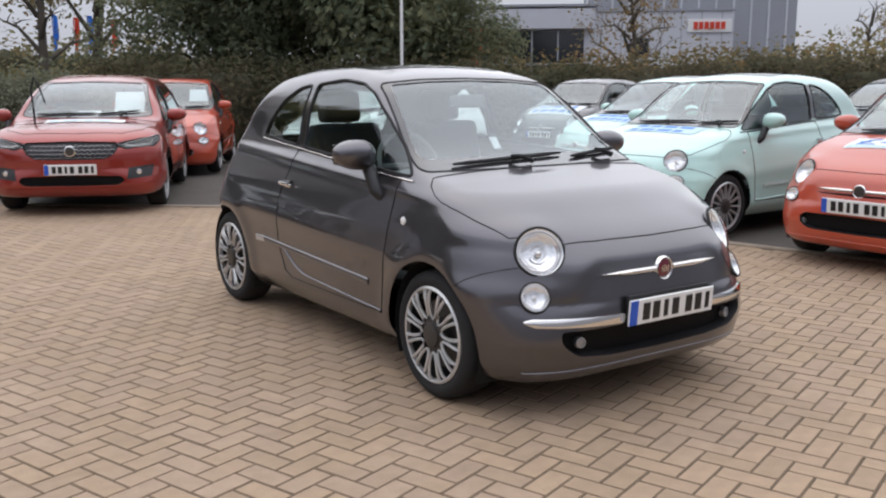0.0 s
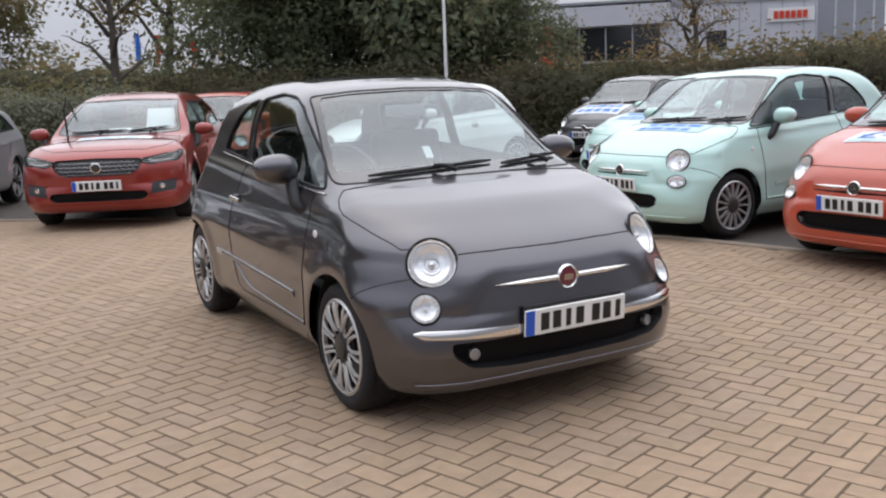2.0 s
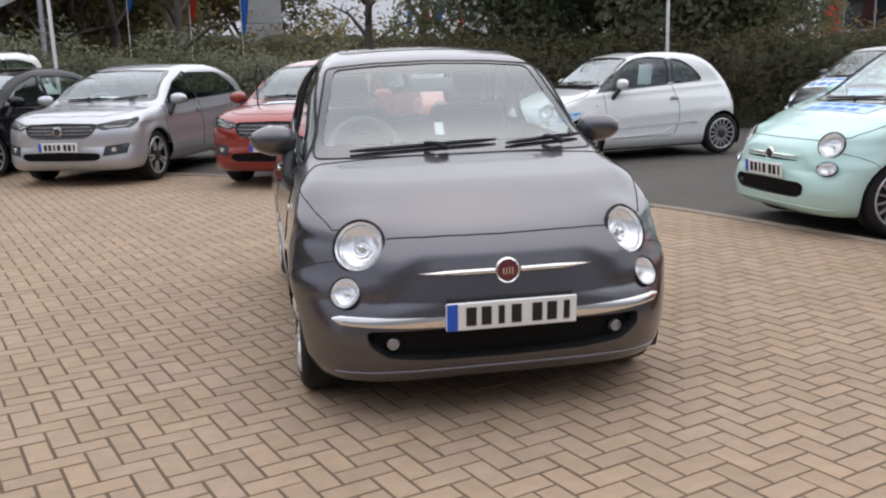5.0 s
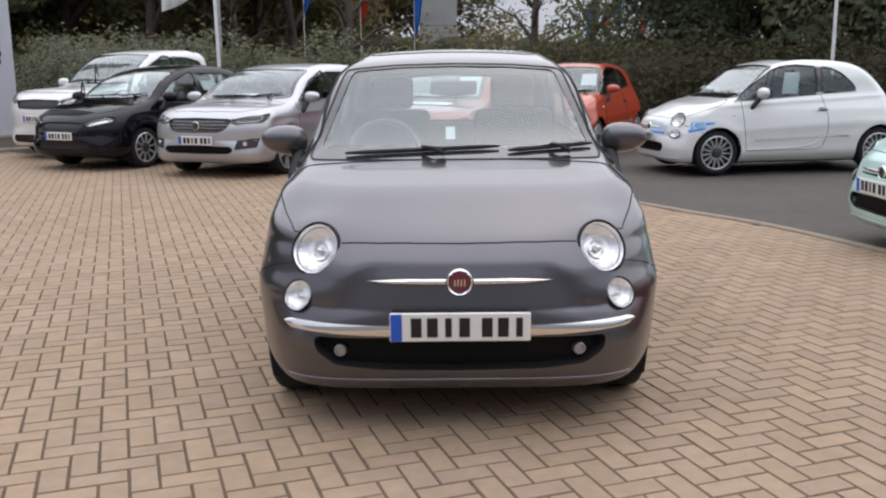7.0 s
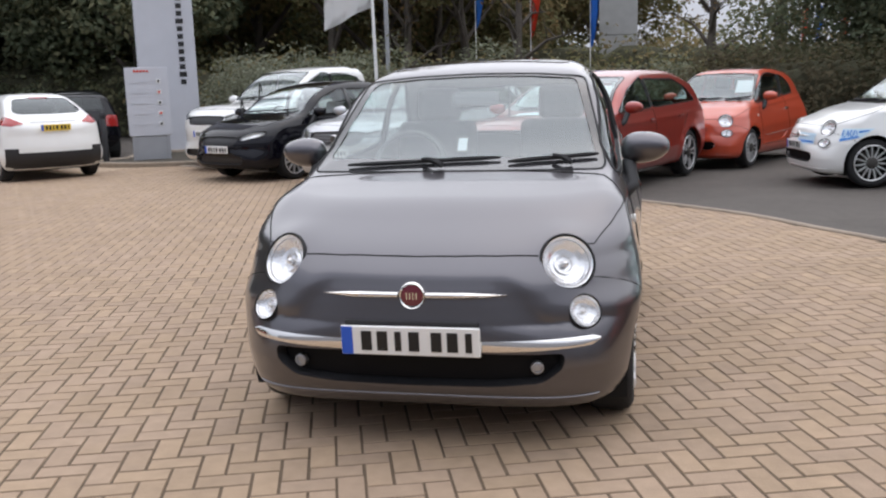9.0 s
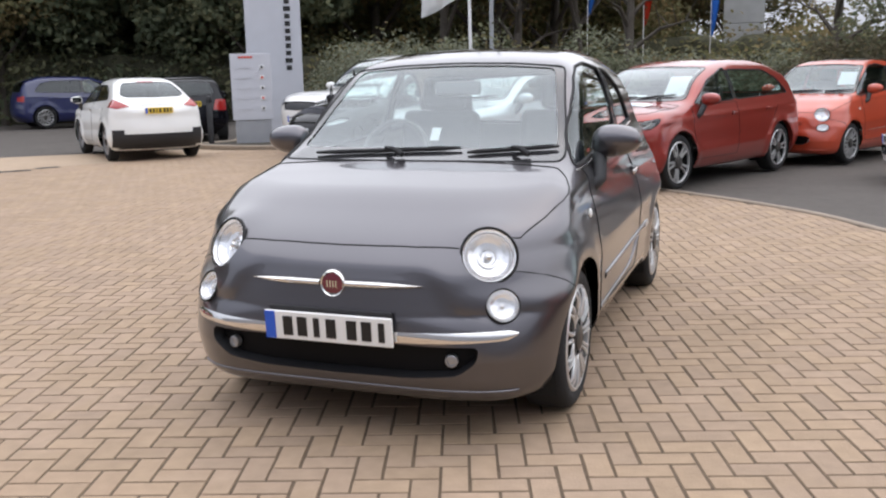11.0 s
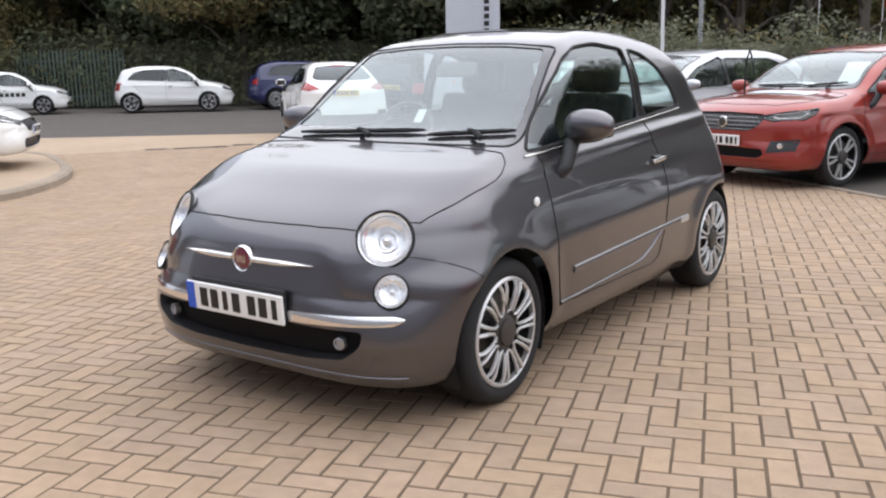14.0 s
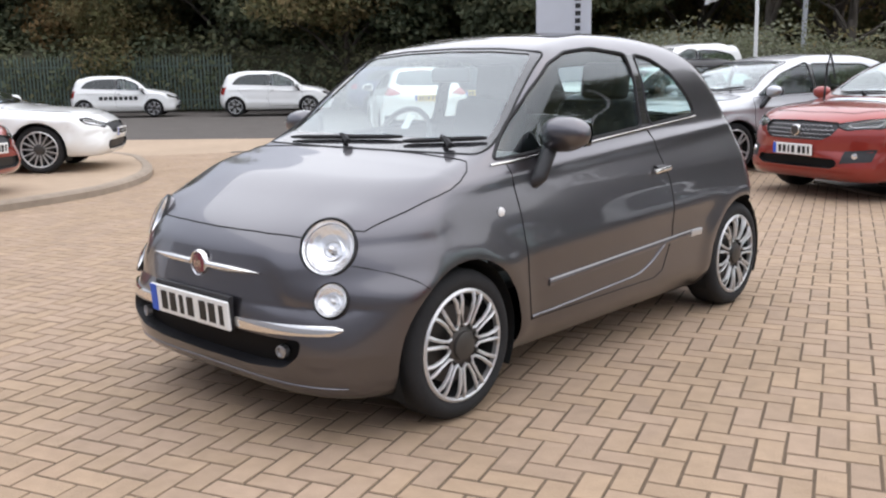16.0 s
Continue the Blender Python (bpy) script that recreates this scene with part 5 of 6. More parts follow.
# ---- stickers, papers and trim of the cars on sale ----
def patch(name, form, car, view, rect, mat, proud=0.004, label="", n=8):
    """A thin printed sheet stuck on the skin inside a rectangle, or a quadrilateral of four corners."""
    if len(rect) == 4 and not isinstance(rect[0], tuple):
        u0, v0, u1, v1 = rect
        rect = ((u0, v0), (u1, v0), (u1, v1), (u0, v1))
    a, b, c, d = (np.array(q, float) for q in rect)
    pts = [tuple((a * (1 - i / n) + b * i / n) * (1 - j / n) + (d * (1 - i / n) + c * i / n) * j / n) for j in range(n + 1) for i in range(n + 1)]
    v = form.lift(pts, view, proud)
    if view == "side_right":
        v[:, 0] *= -1
    faces = [(j * (n + 1) + i, j * (n + 1) + i + 1, (j + 1) * (n + 1) + i + 1, (j + 1) * (n + 1) + i) for j in range(n) for i in range(n)]
    return mesh_object(name, v, faces, mat, car, label)


def printed(form, car, view, rect, back, bars, seed, rows=3):
    """A sheet with rows of plain printed bars."""
    u0, v0, u1, v1 = rect
    sheet = patch("sticker", form, car, view, rect, back, 0.004, "sheet with plain printed bars")
    q = random.Random(seed)
    for j in range(rows):
        t0, t1 = (j + 0.25) / rows, (j + 0.8) / rows
        u = 0.06
        while u < 0.85:
            w = q.uniform(0.08, 0.22)
            patch("print_bar", form, sheet, view, (u0 + (u1 - u0) * u, v0 + (v1 - v0) * t0, u0 + (u1 - u0) * min(0.94, u + w), v0 + (v1 - v0) * t1), bars, 0.006, n=3)
            u += w + 0.05


def lettering(text, form, parent, view, rect, mat):
    """Words laid on the skin inside a rectangle."""
    curve = bpy.data.curves.new("lettering", "FONT")
    curve.body = text
    made = new("lettering", curve)
    me = bpy.data.meshes.new_from_object(made)
    bpy.data.objects.remove(made)
    co = np.array([v.co[:2] for v in me.vertices])
    lo, hi = co.min(0), co.max(0)
    u0, v0, u1, v1 = rect
    on = form.lift((co - lo) / (hi - lo) * (u1 - u0, v1 - v0) + (u0, v0), view, 0.008)
    faces = [tuple(p.vertices) for p in me.polygons]
    bpy.data.meshes.remove(me)
    return mesh_object("lettering", on, faces, mat, parent, smooth=False)


city = [o for o in scene.objects if o.parent is None and o.name.startswith("city_car")]
by_label = {o["label"].split()[0]: o for o in city}
printed(mint, mint_car, "top", (-0.42, 0.58, 0.42, 0.82), STICKER, STICKER_BLUE, 1, 2)
sheet = patch("sticker", mint, by_label["orange-red"], "top", (-0.40, 0.46, 0.46, 0.70), PAPER, 0.004, "white sheet with a blue printed price")
patch("blue_field", mint, sheet, "top", (-0.38, 0.475, 0.44, 0.52), STICKER, 0.006)
lettering("£400", mint, sheet, "top", (-0.34, 0.53, 0.34, 0.685), STICKER_BLUE)
printed(mint, by_label["dark"], "top", (-0.5, 0.35, 0.5, 0.85), PAPER, STICKER_BLUE, 3, 2)
printed(mint, [o for o in city if o["label"].startswith("pale city")][0], "top", (-0.45, 0.5, 0.45, 0.82), STICKER, STICKER_BLUE, 4, 2)
sheet = patch("sticker", mint, by_label["white"], "side", ((0.27, 0.55), (0.50, 0.60), (0.66, 0.70), (0.33, 0.70)), STICKER, 0.004, "pale blue sticker with a printed price")
lettering("£400", mint, sheet, "side", (0.31, 0.60, 0.46, 0.685), STICKER_BLUE)
patch("print_bar", mint, sheet, "side", ((0.28, 0.555), (0.48, 0.598), (0.47, 0.612), (0.28, 0.585)), STICKER_BLUE, 0.006, n=4)
patch("print_bar", mint, sheet, "side", ((0.48, 0.65), (0.60, 0.672), (0.59, 0.686), (0.48, 0.676)), STICKER_BLUE, 0.006, n=4)
sheet = patch("sticker", mint, by_label["white"], "front", (0.02, 0.51, 0.46, 0.64), STICKER, 0.004, "pale blue sticker across the nose")
patch("print_bar", mint, sheet, "front", (0.06, 0.525, 0.44, 0.55), STICKER_BLUE, 0.006, n=4)
card = part("price_card", box_bm((0.005, 0.22, 0.28), pose(0.60, 1.75, 1.17, 0, 8), 0.002), PAPER, by_label["white"], "pale card in the side window")
for car in (mint_car, by_label["orange-red"], by_label["dark"]):
    part("paper", box_bm((0.42, 0.2, 0.004), pose(0.05, 1.16, 1.0, 8)), STICKER, car, "pale blue paper on the dashboard")

for car in (red_car, silver_car):
    for k in range(4):
        z = 0.62 + k * 0.042
        w = (0.37, 0.42, 0.44, 0.40)[k]
        pts = [(-w + 2 * w * i / 30, z + (0.007 if i % 2 else -0.007)) for i in range(31)]
        part("grille_mesh", tube(bmesh.new(), red.lift(pts, "front", -0.006).tolist(), 0.0035, False, 4), ALLOY_GREY, car)
    c = red.lift([(0, 0.69)], "front")[0]
    badge = part("badge", lathe(bmesh.new(), [(0.058, -0.01), (0.058, 0.012), (0.05, 0.018), (0.0, 0.019)], 24, pose(c[0], c[1], c[2], 0, 0, -90)), CHROME, car, "round chrome badge", 40)
    part("badge_face", lathe(bmesh.new(), [(0.046, 0.0195), (0.0, 0.021)], 20, pose(c[0], c[1], c[2], 0, 0, -90)), ALLOY_DARK, badge)
    for sx in (1, -1):
        pocket = [(sx * x, z) for x, z in ((0.55, 0.385), (0.79, 0.41), (0.81, 0.53), (0.57, 0.505))]
        patch("fog_pocket", red, car, "front", tuple(pocket), PLASTIC, 0.002, "black fog lamp pocket", 5)
        p = red.lift([(sx * 0.665, 0.462)], "front")[0]
        part("fog_lamp", lathe(bmesh.new(), [(0.03, 0.0), (0.028, 0.014), (0.0, 0.018)], 18, pose(p[0], p[1], p[2], 0, 0, -90 + sx * 25)), REFLECTOR, car, "round fog lamp", 40)
    patch("lower_lip", red, car, "front", (-0.66, 0.288, 0.66, 0.302), RED_PAINT if car == red_car else SILVER_PAINT, 0.012, n=12)
printed(red, red_car, "top", (-0.40, 0.78, 0.45, 0.98), PAPER, STICKER, 8, 1)
part("price_sheet", box_bm((0.34, 0.006, 0.30), pose(0.42, 1.62, 1.17, -38), 0.002), PAPER, red_car, "white price sheet behind the windscreen")
part("card", box_bm((0.26, 0.10, 0.004), pose(0.0, 1.30, 1.06, 10)), PAPER, red_car, "white card on the dashboard")
part("price_sheet", box_bm((0.30, 0.006, 0.22), pose(0.42, 1.30, 1.20, -32), 0.002), PAPER, hedge_car, "white price sheet behind the windscreen")
part("card", box_bm((0.26, 0.10, 0.004), pose(0.0, 1.30, 1.06, 10)), PAPER, silver_car, "white card on the dashboard")
for form, car, at, tall in ((red, red_car, (-0.52, 0.92), 1.0), (punto, punto_car, (-0.45, 0.90), 0.55), (pickup, pickup_car, (0.1, 1.22), 0.6)):
    foot = form.lift([at], "top")[0]
    line = [foot + tall * np.array(q) for q in ((0, 0, 0), (-0.01, 0.02, 0.18), (-0.03, 0.05, 0.36), (0.01, 0.05, 0.50), (0.06, 0.03, 0.40), (0.12, 0.02, 0.22))]
    part("bonnet_strap", tube(bmesh.new(), line, [0.012, 0.012, 0.013, 0.013, 0.012, 0.009], False, 6), RUBBER, car, "black curved strap standing off the bonnet", 60)
for i in range(8):
    y0 = 1.35 + 0.175 * i
    v = lettered.lift([(y0, 0.62), (y0 + 0.13, 0.62), (y0 + 0.13, 0.75), (y0, 0.75)], "side", 0.004)
    v[:, 0] *= -1
    mesh_object("letter_bar", v, [(0, 1, 2, 3)], INK, lettered_car)
patch("bumper_cladding", juke, juke_car, "rear", (-0.84, 0.24, 0.84, 0.52), PLASTIC, 0.008, "black lower bumper cladding", 14)
for sx in (-1, 1):
    patch("bumper_pocket", juke, juke_car, "rear", (sx * 0.74 - 0.1, 0.50, sx * 0.74 + 0.1, 0.60), PLASTIC, 0.006, "black pocket in the bumper", 4)
# the shade line on the tailgate, laid on as a grey strip
patch("tailgate_shade", juke, juke_car, "rear", (-0.4, 1.045, 0.4, 1.06), ALLOY_GREY, 0.006, "slim tailgate handle strip", 6)
patch("brake_light", juke, juke_car, "rear", (-0.16, 1.47, 0.16, 1.50), TAIL_RED, 0.004, n=4)

# ---- planting ----
def leaves(blobs, n, size, seed, shell=0.55):
    """Small folded leaves scattered in and over a set of ellipsoids (x, y, z, rx, ry, rz)."""
    r = np.random.default_rng(seed)
    b = np.array(blobs, float)
    pick = r.choice(len(b), n, p=(b[:, 3] * b[:, 4]) ** 0.8 / ((b[:, 3] * b[:, 4]) ** 0.8).sum())
    d = r.normal(size=(n, 3))
    d /= np.linalg.norm(d, axis=1, keepdims=True)
    rad = np.where(r.random(n) < shell, r.uniform(0.82, 1.08, n), r.uniform(0.2, 1.0, n) ** 0.5)
    wob = 1 + 0.22 * np.sin(5 * d[:, 0] + pick) * np.cos(4 * d[:, 2] + 2 * pick)
    c = b[pick, :3] + d * b[pick, 3:] * (rad * wob)[:, None]
    face = d * 0.7 + (0, 0, 0.6) + 0.55 * r.normal(size=(n, 3))
    face /= np.linalg.norm(face, axis=1, keepdims=True)
    u = r.normal(size=(n, 3))
    u -= (u * face).sum(1, keepdims=True) * face
    u /= np.linalg.norm(u, axis=1, keepdims=True)
    w = np.cross(face, u)
    w /= np.linalg.norm(w, axis=1, keepdims=True)
    s = size * r.uniform(0.6, 1.4, (n, 1))
    v = np.stack([c - u * s, c + w * s * 0.55, c + u * s, c - w * s * 0.55], 1).reshape(-1, 3)
    k = np.arange(n)[:, None] * 4
    return v, np.concatenate([k, k + 1, k + 2, k + 3], 1)


def leaf_part(name, data, mat, parent, kind=""):
    v, f = data
    me = bpy.data.meshes.new(name)
    me.vertices.add(len(v)), me.loops.add(f.size), me.polygons.add(len(f))
    me.vertices.foreach_set("co", v.ravel())
    me.loops.foreach_set("vertex_index", f.ravel().astype(np.int32))
    me.polygons.foreach_set("loop_start", (np.arange(len(f)) * f.shape[1]).astype(np.int32))
    me.update(calc_edges=True)
    me.materials.append(mat)
    ob = new(name, me)
    ob.parent = parent
    return tagged(ob, kind=kind)


def make_tree(label, m, height, spread, blobs, n, size, leaf, seed, limbs=7, clear=0.35):
    """A tapered trunk with forking limbs and an uneven crown of leaves."""
    r = random.Random(seed)
    tree = empty("tree", m, label, "tree")
    bm = bmesh.new()
    top = Vector((r.uniform(-0.3, 0.3), r.uniform(-0.3, 0.3), height * 0.82))
    spine = [Vector((0, 0, -0.1)), Vector((0.05, 0.02, height * 0.2)), top * 0.55 + Vector((0.15, -0.1, 0)), top]
    base = 0.02 * height + 0.03
    tube(bm, spine, [base, base * 0.8, base * 0.5, base * 0.15], False, 8)
    tips = []
    for k in range(limbs):
        a, t = 2.4 * k + r.uniform(-0.4, 0.4), clear + (0.9 - clear) * k / limbs
        start = spine[1].lerp(top, max(0.0, (t - 0.2) / 0.8))
        out = Vector((math.cos(a), math.sin(a), r.uniform(0.35, 0.9))) * spread * r.uniform(0.5, 0.9) * (1.15 - t * 0.6)
        mid = start + out * 0.5 + Vector((0, 0, 0.1 * spread))
        tube(bm, [start, mid, start + out], [base * 0.42, base * 0.26, base * 0.06], False, 6)
        for j in range(4):
            s = mid.lerp(start + out, j / 4)
            e = s + Vector((r.uniform(-1, 1), r.uniform(-1, 1), r.uniform(0.2, 1.2))) * spread * 0.28
            tube(bm, [s, s.lerp(e, 0.5) + Vector((0, 0, 0.05)), e], [base * 0.13, base * 0.08, base * 0.025], False, 4)
        tips.append(start + out)
    part("trunk", bm, BARK, tree, "bare grey-brown trunk and limbs", 60)
    if n:
        crown = []
        for k in range(blobs):
            c = tips[k % len(tips)].lerp(top, r.uniform(0, 0.5)) + Vector((r.uniform(-1, 1), r.uniform(-1, 1), r.uniform(-0.6, 0.9))) * spread * 0.28
            q = spread * r.uniform(0.26, 0.5)
            crown.append((c.x, c.y, c.z, q, q * r.uniform(0.8, 1.2), q * r.uniform(0.6, 0.95)))
        leaf_part("crown", leaves(crown, n, size, seed, 0.6), leaf, tree)
    return tree


def make_hedge(name, label, line, width, heights, n, size, mat, seed, rough=0.25, core=True):
    """A hedge or bank of shrubs along a line, as a dark core under a skin of leaves."""
    r = np.random.default_rng(seed)
    pts = dense(line, 0.6)
    hs = np.interp(np.linspace(0, 1, len(pts)), np.linspace(0, 1, len(heights)), heights)
    blobs = []
    for i, p in enumerate(pts):
        for _ in range(3):
            h = hs[i] * r.uniform(1 - rough, 1 + 0.3 * rough)
            q = width * r.uniform(0.42, 0.62)
            blobs.append((p.x + r.uniform(-0.25, 0.25) * width, p.y + r.uniform(-0.25, 0.25) * width, h * 0.5, q, q, h * 0.5))
    hedge = empty(name, Matrix(), label, "hedge")
    leaf_part("foliage", leaves(blobs, n, size, seed, 0.85), mat, hedge, "stuff")
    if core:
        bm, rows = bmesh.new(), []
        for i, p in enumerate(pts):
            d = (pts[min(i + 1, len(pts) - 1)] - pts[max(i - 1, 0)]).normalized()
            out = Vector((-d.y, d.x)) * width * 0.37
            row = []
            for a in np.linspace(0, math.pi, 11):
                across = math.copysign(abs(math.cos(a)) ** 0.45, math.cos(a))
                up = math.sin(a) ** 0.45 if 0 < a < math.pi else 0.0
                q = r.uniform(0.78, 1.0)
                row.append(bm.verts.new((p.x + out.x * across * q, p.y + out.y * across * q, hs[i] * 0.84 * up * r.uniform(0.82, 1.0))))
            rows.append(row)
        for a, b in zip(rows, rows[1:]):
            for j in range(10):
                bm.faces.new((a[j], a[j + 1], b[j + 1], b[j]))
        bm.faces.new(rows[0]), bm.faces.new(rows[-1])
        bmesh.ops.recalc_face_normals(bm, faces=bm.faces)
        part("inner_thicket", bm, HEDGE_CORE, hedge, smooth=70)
    return hedge


make_hedge("hedge", "clipped dark green and brown hedge behind the cars", [(2.6, 17.6), (5, 15.9), (9, 13.9), (12.6, 10.6), (15, 5.5), (17, -1)], 1.5, [1.95, 1.95, 1.9, 2.0, 2.1, 2.1], 80000, 0.056, LEAF_HEDGE, 11, 0.12)
make_hedge("hedge", "brownish autumn hedge rising behind the back row", [(10.5, 15.2), (14.2, 11.8), (17, 6.5), (19, 0)], 2.0, [2.0, 2.35, 2.5, 2.6], 26000, 0.07, LEAF_BROWN, 12, 0.2)
make_hedge("shrubs", "grey-green shrubs along the edge of the car park", [(-9.5, 20.6), (-6.4, 17.6), (-3.4, 17.9), (-1.2, 19.2), (2.0, 19.4)], 2.0, [2.1, 2.2, 2.15, 1.95, 1.8], 60000, 0.05, LEAF_GREY, 13, 0.4)
make_hedge("shrubs", "green and brown undergrowth behind the shrubs", [(-14, 25), (-8, 23), (-2, 23.5), (3, 22), (9, 20.5), (15, 16), (20, 7)], 2.6, [2.6, 2.5, 1.9, 1.9, 1.9, 2.1, 2.9], 42000, 0.085, LEAF_GREEN, 14, 0.45)
make_hedge("undergrowth", "distant green scrub behind the car park", [(-12, 36), (-3, 35), (5, 36), (12, 33), (17, 29)], 3.0, [3.6, 3.4, 3.3, 3.2, 2.6], 16000, 0.13, LEAF_GREEN, 16, 0.4)
make_hedge("undergrowth", "dark undergrowth under the trees beyond the road", [(-44, 9), (-36, 15), (-29, 20.5), (-21, 25.5), (-13, 27)], 3.5, [3.2, 3.0, 3.4, 3.2, 3.0], 42000, 0.11, LEAF_DARK, 15, 0.4)
make_hedge("far_wood", "dark green wood closing the view beyond the road", [(-62, -4), (-52, 8), (-42, 19), (-32, 28), (-22, 35), (-12, 41), (-4, 46)], 6.0, [9, 9.5, 8.5, 9, 8.5, 9, 7.5], 60000, 0.22, LEAF_DARK, 17, 0.35)

oak = make_tree("dense dark green tree behind the hedge", pose(8.4, 19.2, 0), 7.5, 4.4, 34, 34000, 0.095, LEAF_DARK, 21, 11, 0.08)
ash = make_tree("green tree with thinning leaves and sky between", pose(5.2, 28.5, 0), 8.5, 3.4, 20, 7000, 0.09, LEAF_GREEN, 22, 9, 0.3)
rust = make_tree("tree turning brown in autumn", pose(-38, 16.5, 0), 9.0, 4.0, 22, 20000, 0.12, LEAF_BROWN, 23, 9, 0.2)
bare = make_tree("small bare tree by the showroom", pose(16.2, 15.6, 0), 5.2, 1.9, 8, 900, 0.05, LEAF_BROWN, 24, 12, 0.3)
thin = make_tree("slender bare tree among the shrubs", pose(3.0, 25.5, 0), 8.0, 2.2, 8, 700, 0.06, LEAF_BROWN, 25, 12, 0.25)
wood = make_tree("tall dark green tree beyond the road", pose(-30, 21.5, 0), 10.0, 4.6, 26, 26000, 0.13, LEAF_DARK, 26, 9, 0.12)
lime = make_tree("tall green tree of the roadside wood", pose(-19, 28, 0), 10.0, 4.4, 24, 22000, 0.12, LEAF_GREEN, 27, 9, 0.12)
r = random.Random(5)
for src, spots in (
    (oak, ((11.0, 18.6, 0.6), (6.3, 20.2, 0.68))),
    (ash, ((-4.5, 27, 1.0), (-9, 26.5, 1.05), (25, 9.5, 0.6))),
    (thin, ((-2.6, 24.5, 1.0), (-6.2, 25.5, 1.0), (23.5, 13, 0.55))),
    (wood, ((-25, 25, 1.05), (-35.5, 19, 1.0), (-21.5, 30.5, 1.1), (-41, 12, 1.05), (-46, 6, 1.0), (-28, 28, 1.2), (-15.5, 25.8, 0.9), (-33.5, 25, 1.2), (-52, 2, 1.2))),
    (lime, ((-13, 30, 1.05), (-24, 22.6, 0.75), (-0.5, 43, 0.9), (-6, 40, 1.0), (-8.5, 31, 1.1), (-32.5, 17.8, 0.62), (-7.0, 34, 1.1), (-17.5, 33, 1.2))),
    (rust, ((-44, 9.5, 0.9), (25.5, 11.5, 0.5))),
):
    for x, y, k in spots:
        copy_thing(src, pose(x, y, 0, 0, 0, r.uniform(0, 360)) @ Matrix.Scale(k, 4))

# ---- palisade fence by the road ----
a, b = Vector((-37.2, 11.9)), Vector((-27.2, 19.6))
fence = empty("palisade_fence", pose(a.x, a.y, 0, 0, 0, math.degrees(math.atan2(b.y - a.y, b.x - a.x))), "dark green steel palisade fence beside the road", "fence")
length = (b - a).length
for z in (0.45, 1.75):
    part("rail", box_bm((length, 0.04, 0.05), pose(length / 2, 0.03, z)), FENCE_GREEN, fence)
me = bpy.data.meshes.new("pale")
me.from_pydata([(-0.034, -0.012, 0.08), (0.034, -0.012, 0.08), (0.034, -0.012, 2.05), (0, -0.012, 2.2), (-0.034, -0.012, 2.05), (-0.034, 0.012, 0.08), (0.034, 0.012, 0.08), (0.034, 0.012, 2.05), (0, 0.012, 2.2), (-0.034, 0.012, 2.05)], [], [(0, 1, 2, 3, 4), (9, 8, 7, 6, 5), (0, 5, 6, 1), (1, 6, 7, 2), (2, 7, 8, 3), (3, 8, 9, 4), (4, 9, 5, 0)])
me.materials.append(FENCE_GREEN)
for k in range(int(length / 0.15)):
    ob = new("pale", me)
    ob.parent, ob.location = fence, (0.1 + k * 0.15, 0, 0)

# ---- showroom beyond the hedge ----
shop = empty("showroom", pose(28.6, 45.3, 0, 0, 0, math.degrees(math.atan2(-8.45, 8.85))), "pale grey car showroom with a glazed front", "building")
part("hall", box_bm((13.0, 14, 5.9), pose(4.3, 7.3, 2.95)), CLADDING, shop)
part("fascia", box_bm((13.4, 0.5, 1.15), pose(4.3, 0.05, 5.2), 0.03), CLADDING, shop)
part("roof", box_bm((13.6, 14.6, 0.14), pose(4.3, 7.1, 5.98)), CLADDING_DARK, shop)
for k in range(8):
    for z, h in ((1.3, 2.4), (3.6, 1.9)):
        w = part("window", box_bm((1.5, 0.08, h), pose(-1.3 + k * 1.56, 0.24, z)), SHOP_GLASS, shop)
        part("window_frame", box_bm((0.09, 0.14, h + 0.2), pose(-1.3 + k * 1.56 - 0.78, 0.22, z)), CLADDING_DARK, w)
part("front_bay", box_bm((8.1, 4, 5.6), pose(14.85, 2.2, 2.8)), CLADDING, shop)
part("bay_roof", box_bm((8.3, 4.2, 0.12), pose(14.85, 2.2, 5.66)), CLADDING_DARK, shop)
for k in range(7):
    part("cladding_joint", box_bm((0.05, 0.03, 5.5), pose(11.4 + k * 1.15, 0.19, 2.8)), CLADDING_DARK, shop)
part("side_window", box_bm((1.1, 0.1, 1.1), pose(13.6, 0.17, 3.5)), SHOP_GLASS, shop)
sign = part("sign_board", box_bm((2.5, 0.1, 0.75), pose(17.6, 0.13, 4.75), 0.02), WHITE_METAL, shop, "white sign board with red bars")
for k in range(6):
    part("letter_bar", box_bm((0.24, 0.06, 0.42), pose(16.8 + k * 0.31, 0.06, 4.75)), SIGN_RED, sign)
block = empty("warehouse", pose(48, 41, 0, 0, 0, -43), "taller grey warehouse behind the showroom", "building")
part("wall_block", box_bm((13, 10, 9.0), pose(0, 0, 4.5)), CLADDING_DARK, block)
part("roof", box_bm((13.3, 10.3, 0.3), pose(0, 0, 9.1)), CLADDING, block)
for k in range(12):
    part("cladding_rib", box_bm((0.12, 0.08, 8.8), pose(-6 + k * 1.08, -5.02, 4.4)), CLADDING, block)
banner = empty("banner_stand", pose(26.1, 38.3, 0, 0, 0, -40), "white banner between two red uprights", "sign")
part("board", box_bm((2.3, 0.08, 2.6), pose(0, 0, 3.0)), WHITE_METAL, banner)
part("emblem", lathe(bmesh.new(), [(0.75, 0.0), (0.75, 0.02), (0.58, 0.02), (0.58, 0.0)], 28, pose(0, -0.05, 3.6, 0, 0, -90) @ Matrix.Diagonal((1, 1, 0.62, 1))), GREY_METAL, banner)
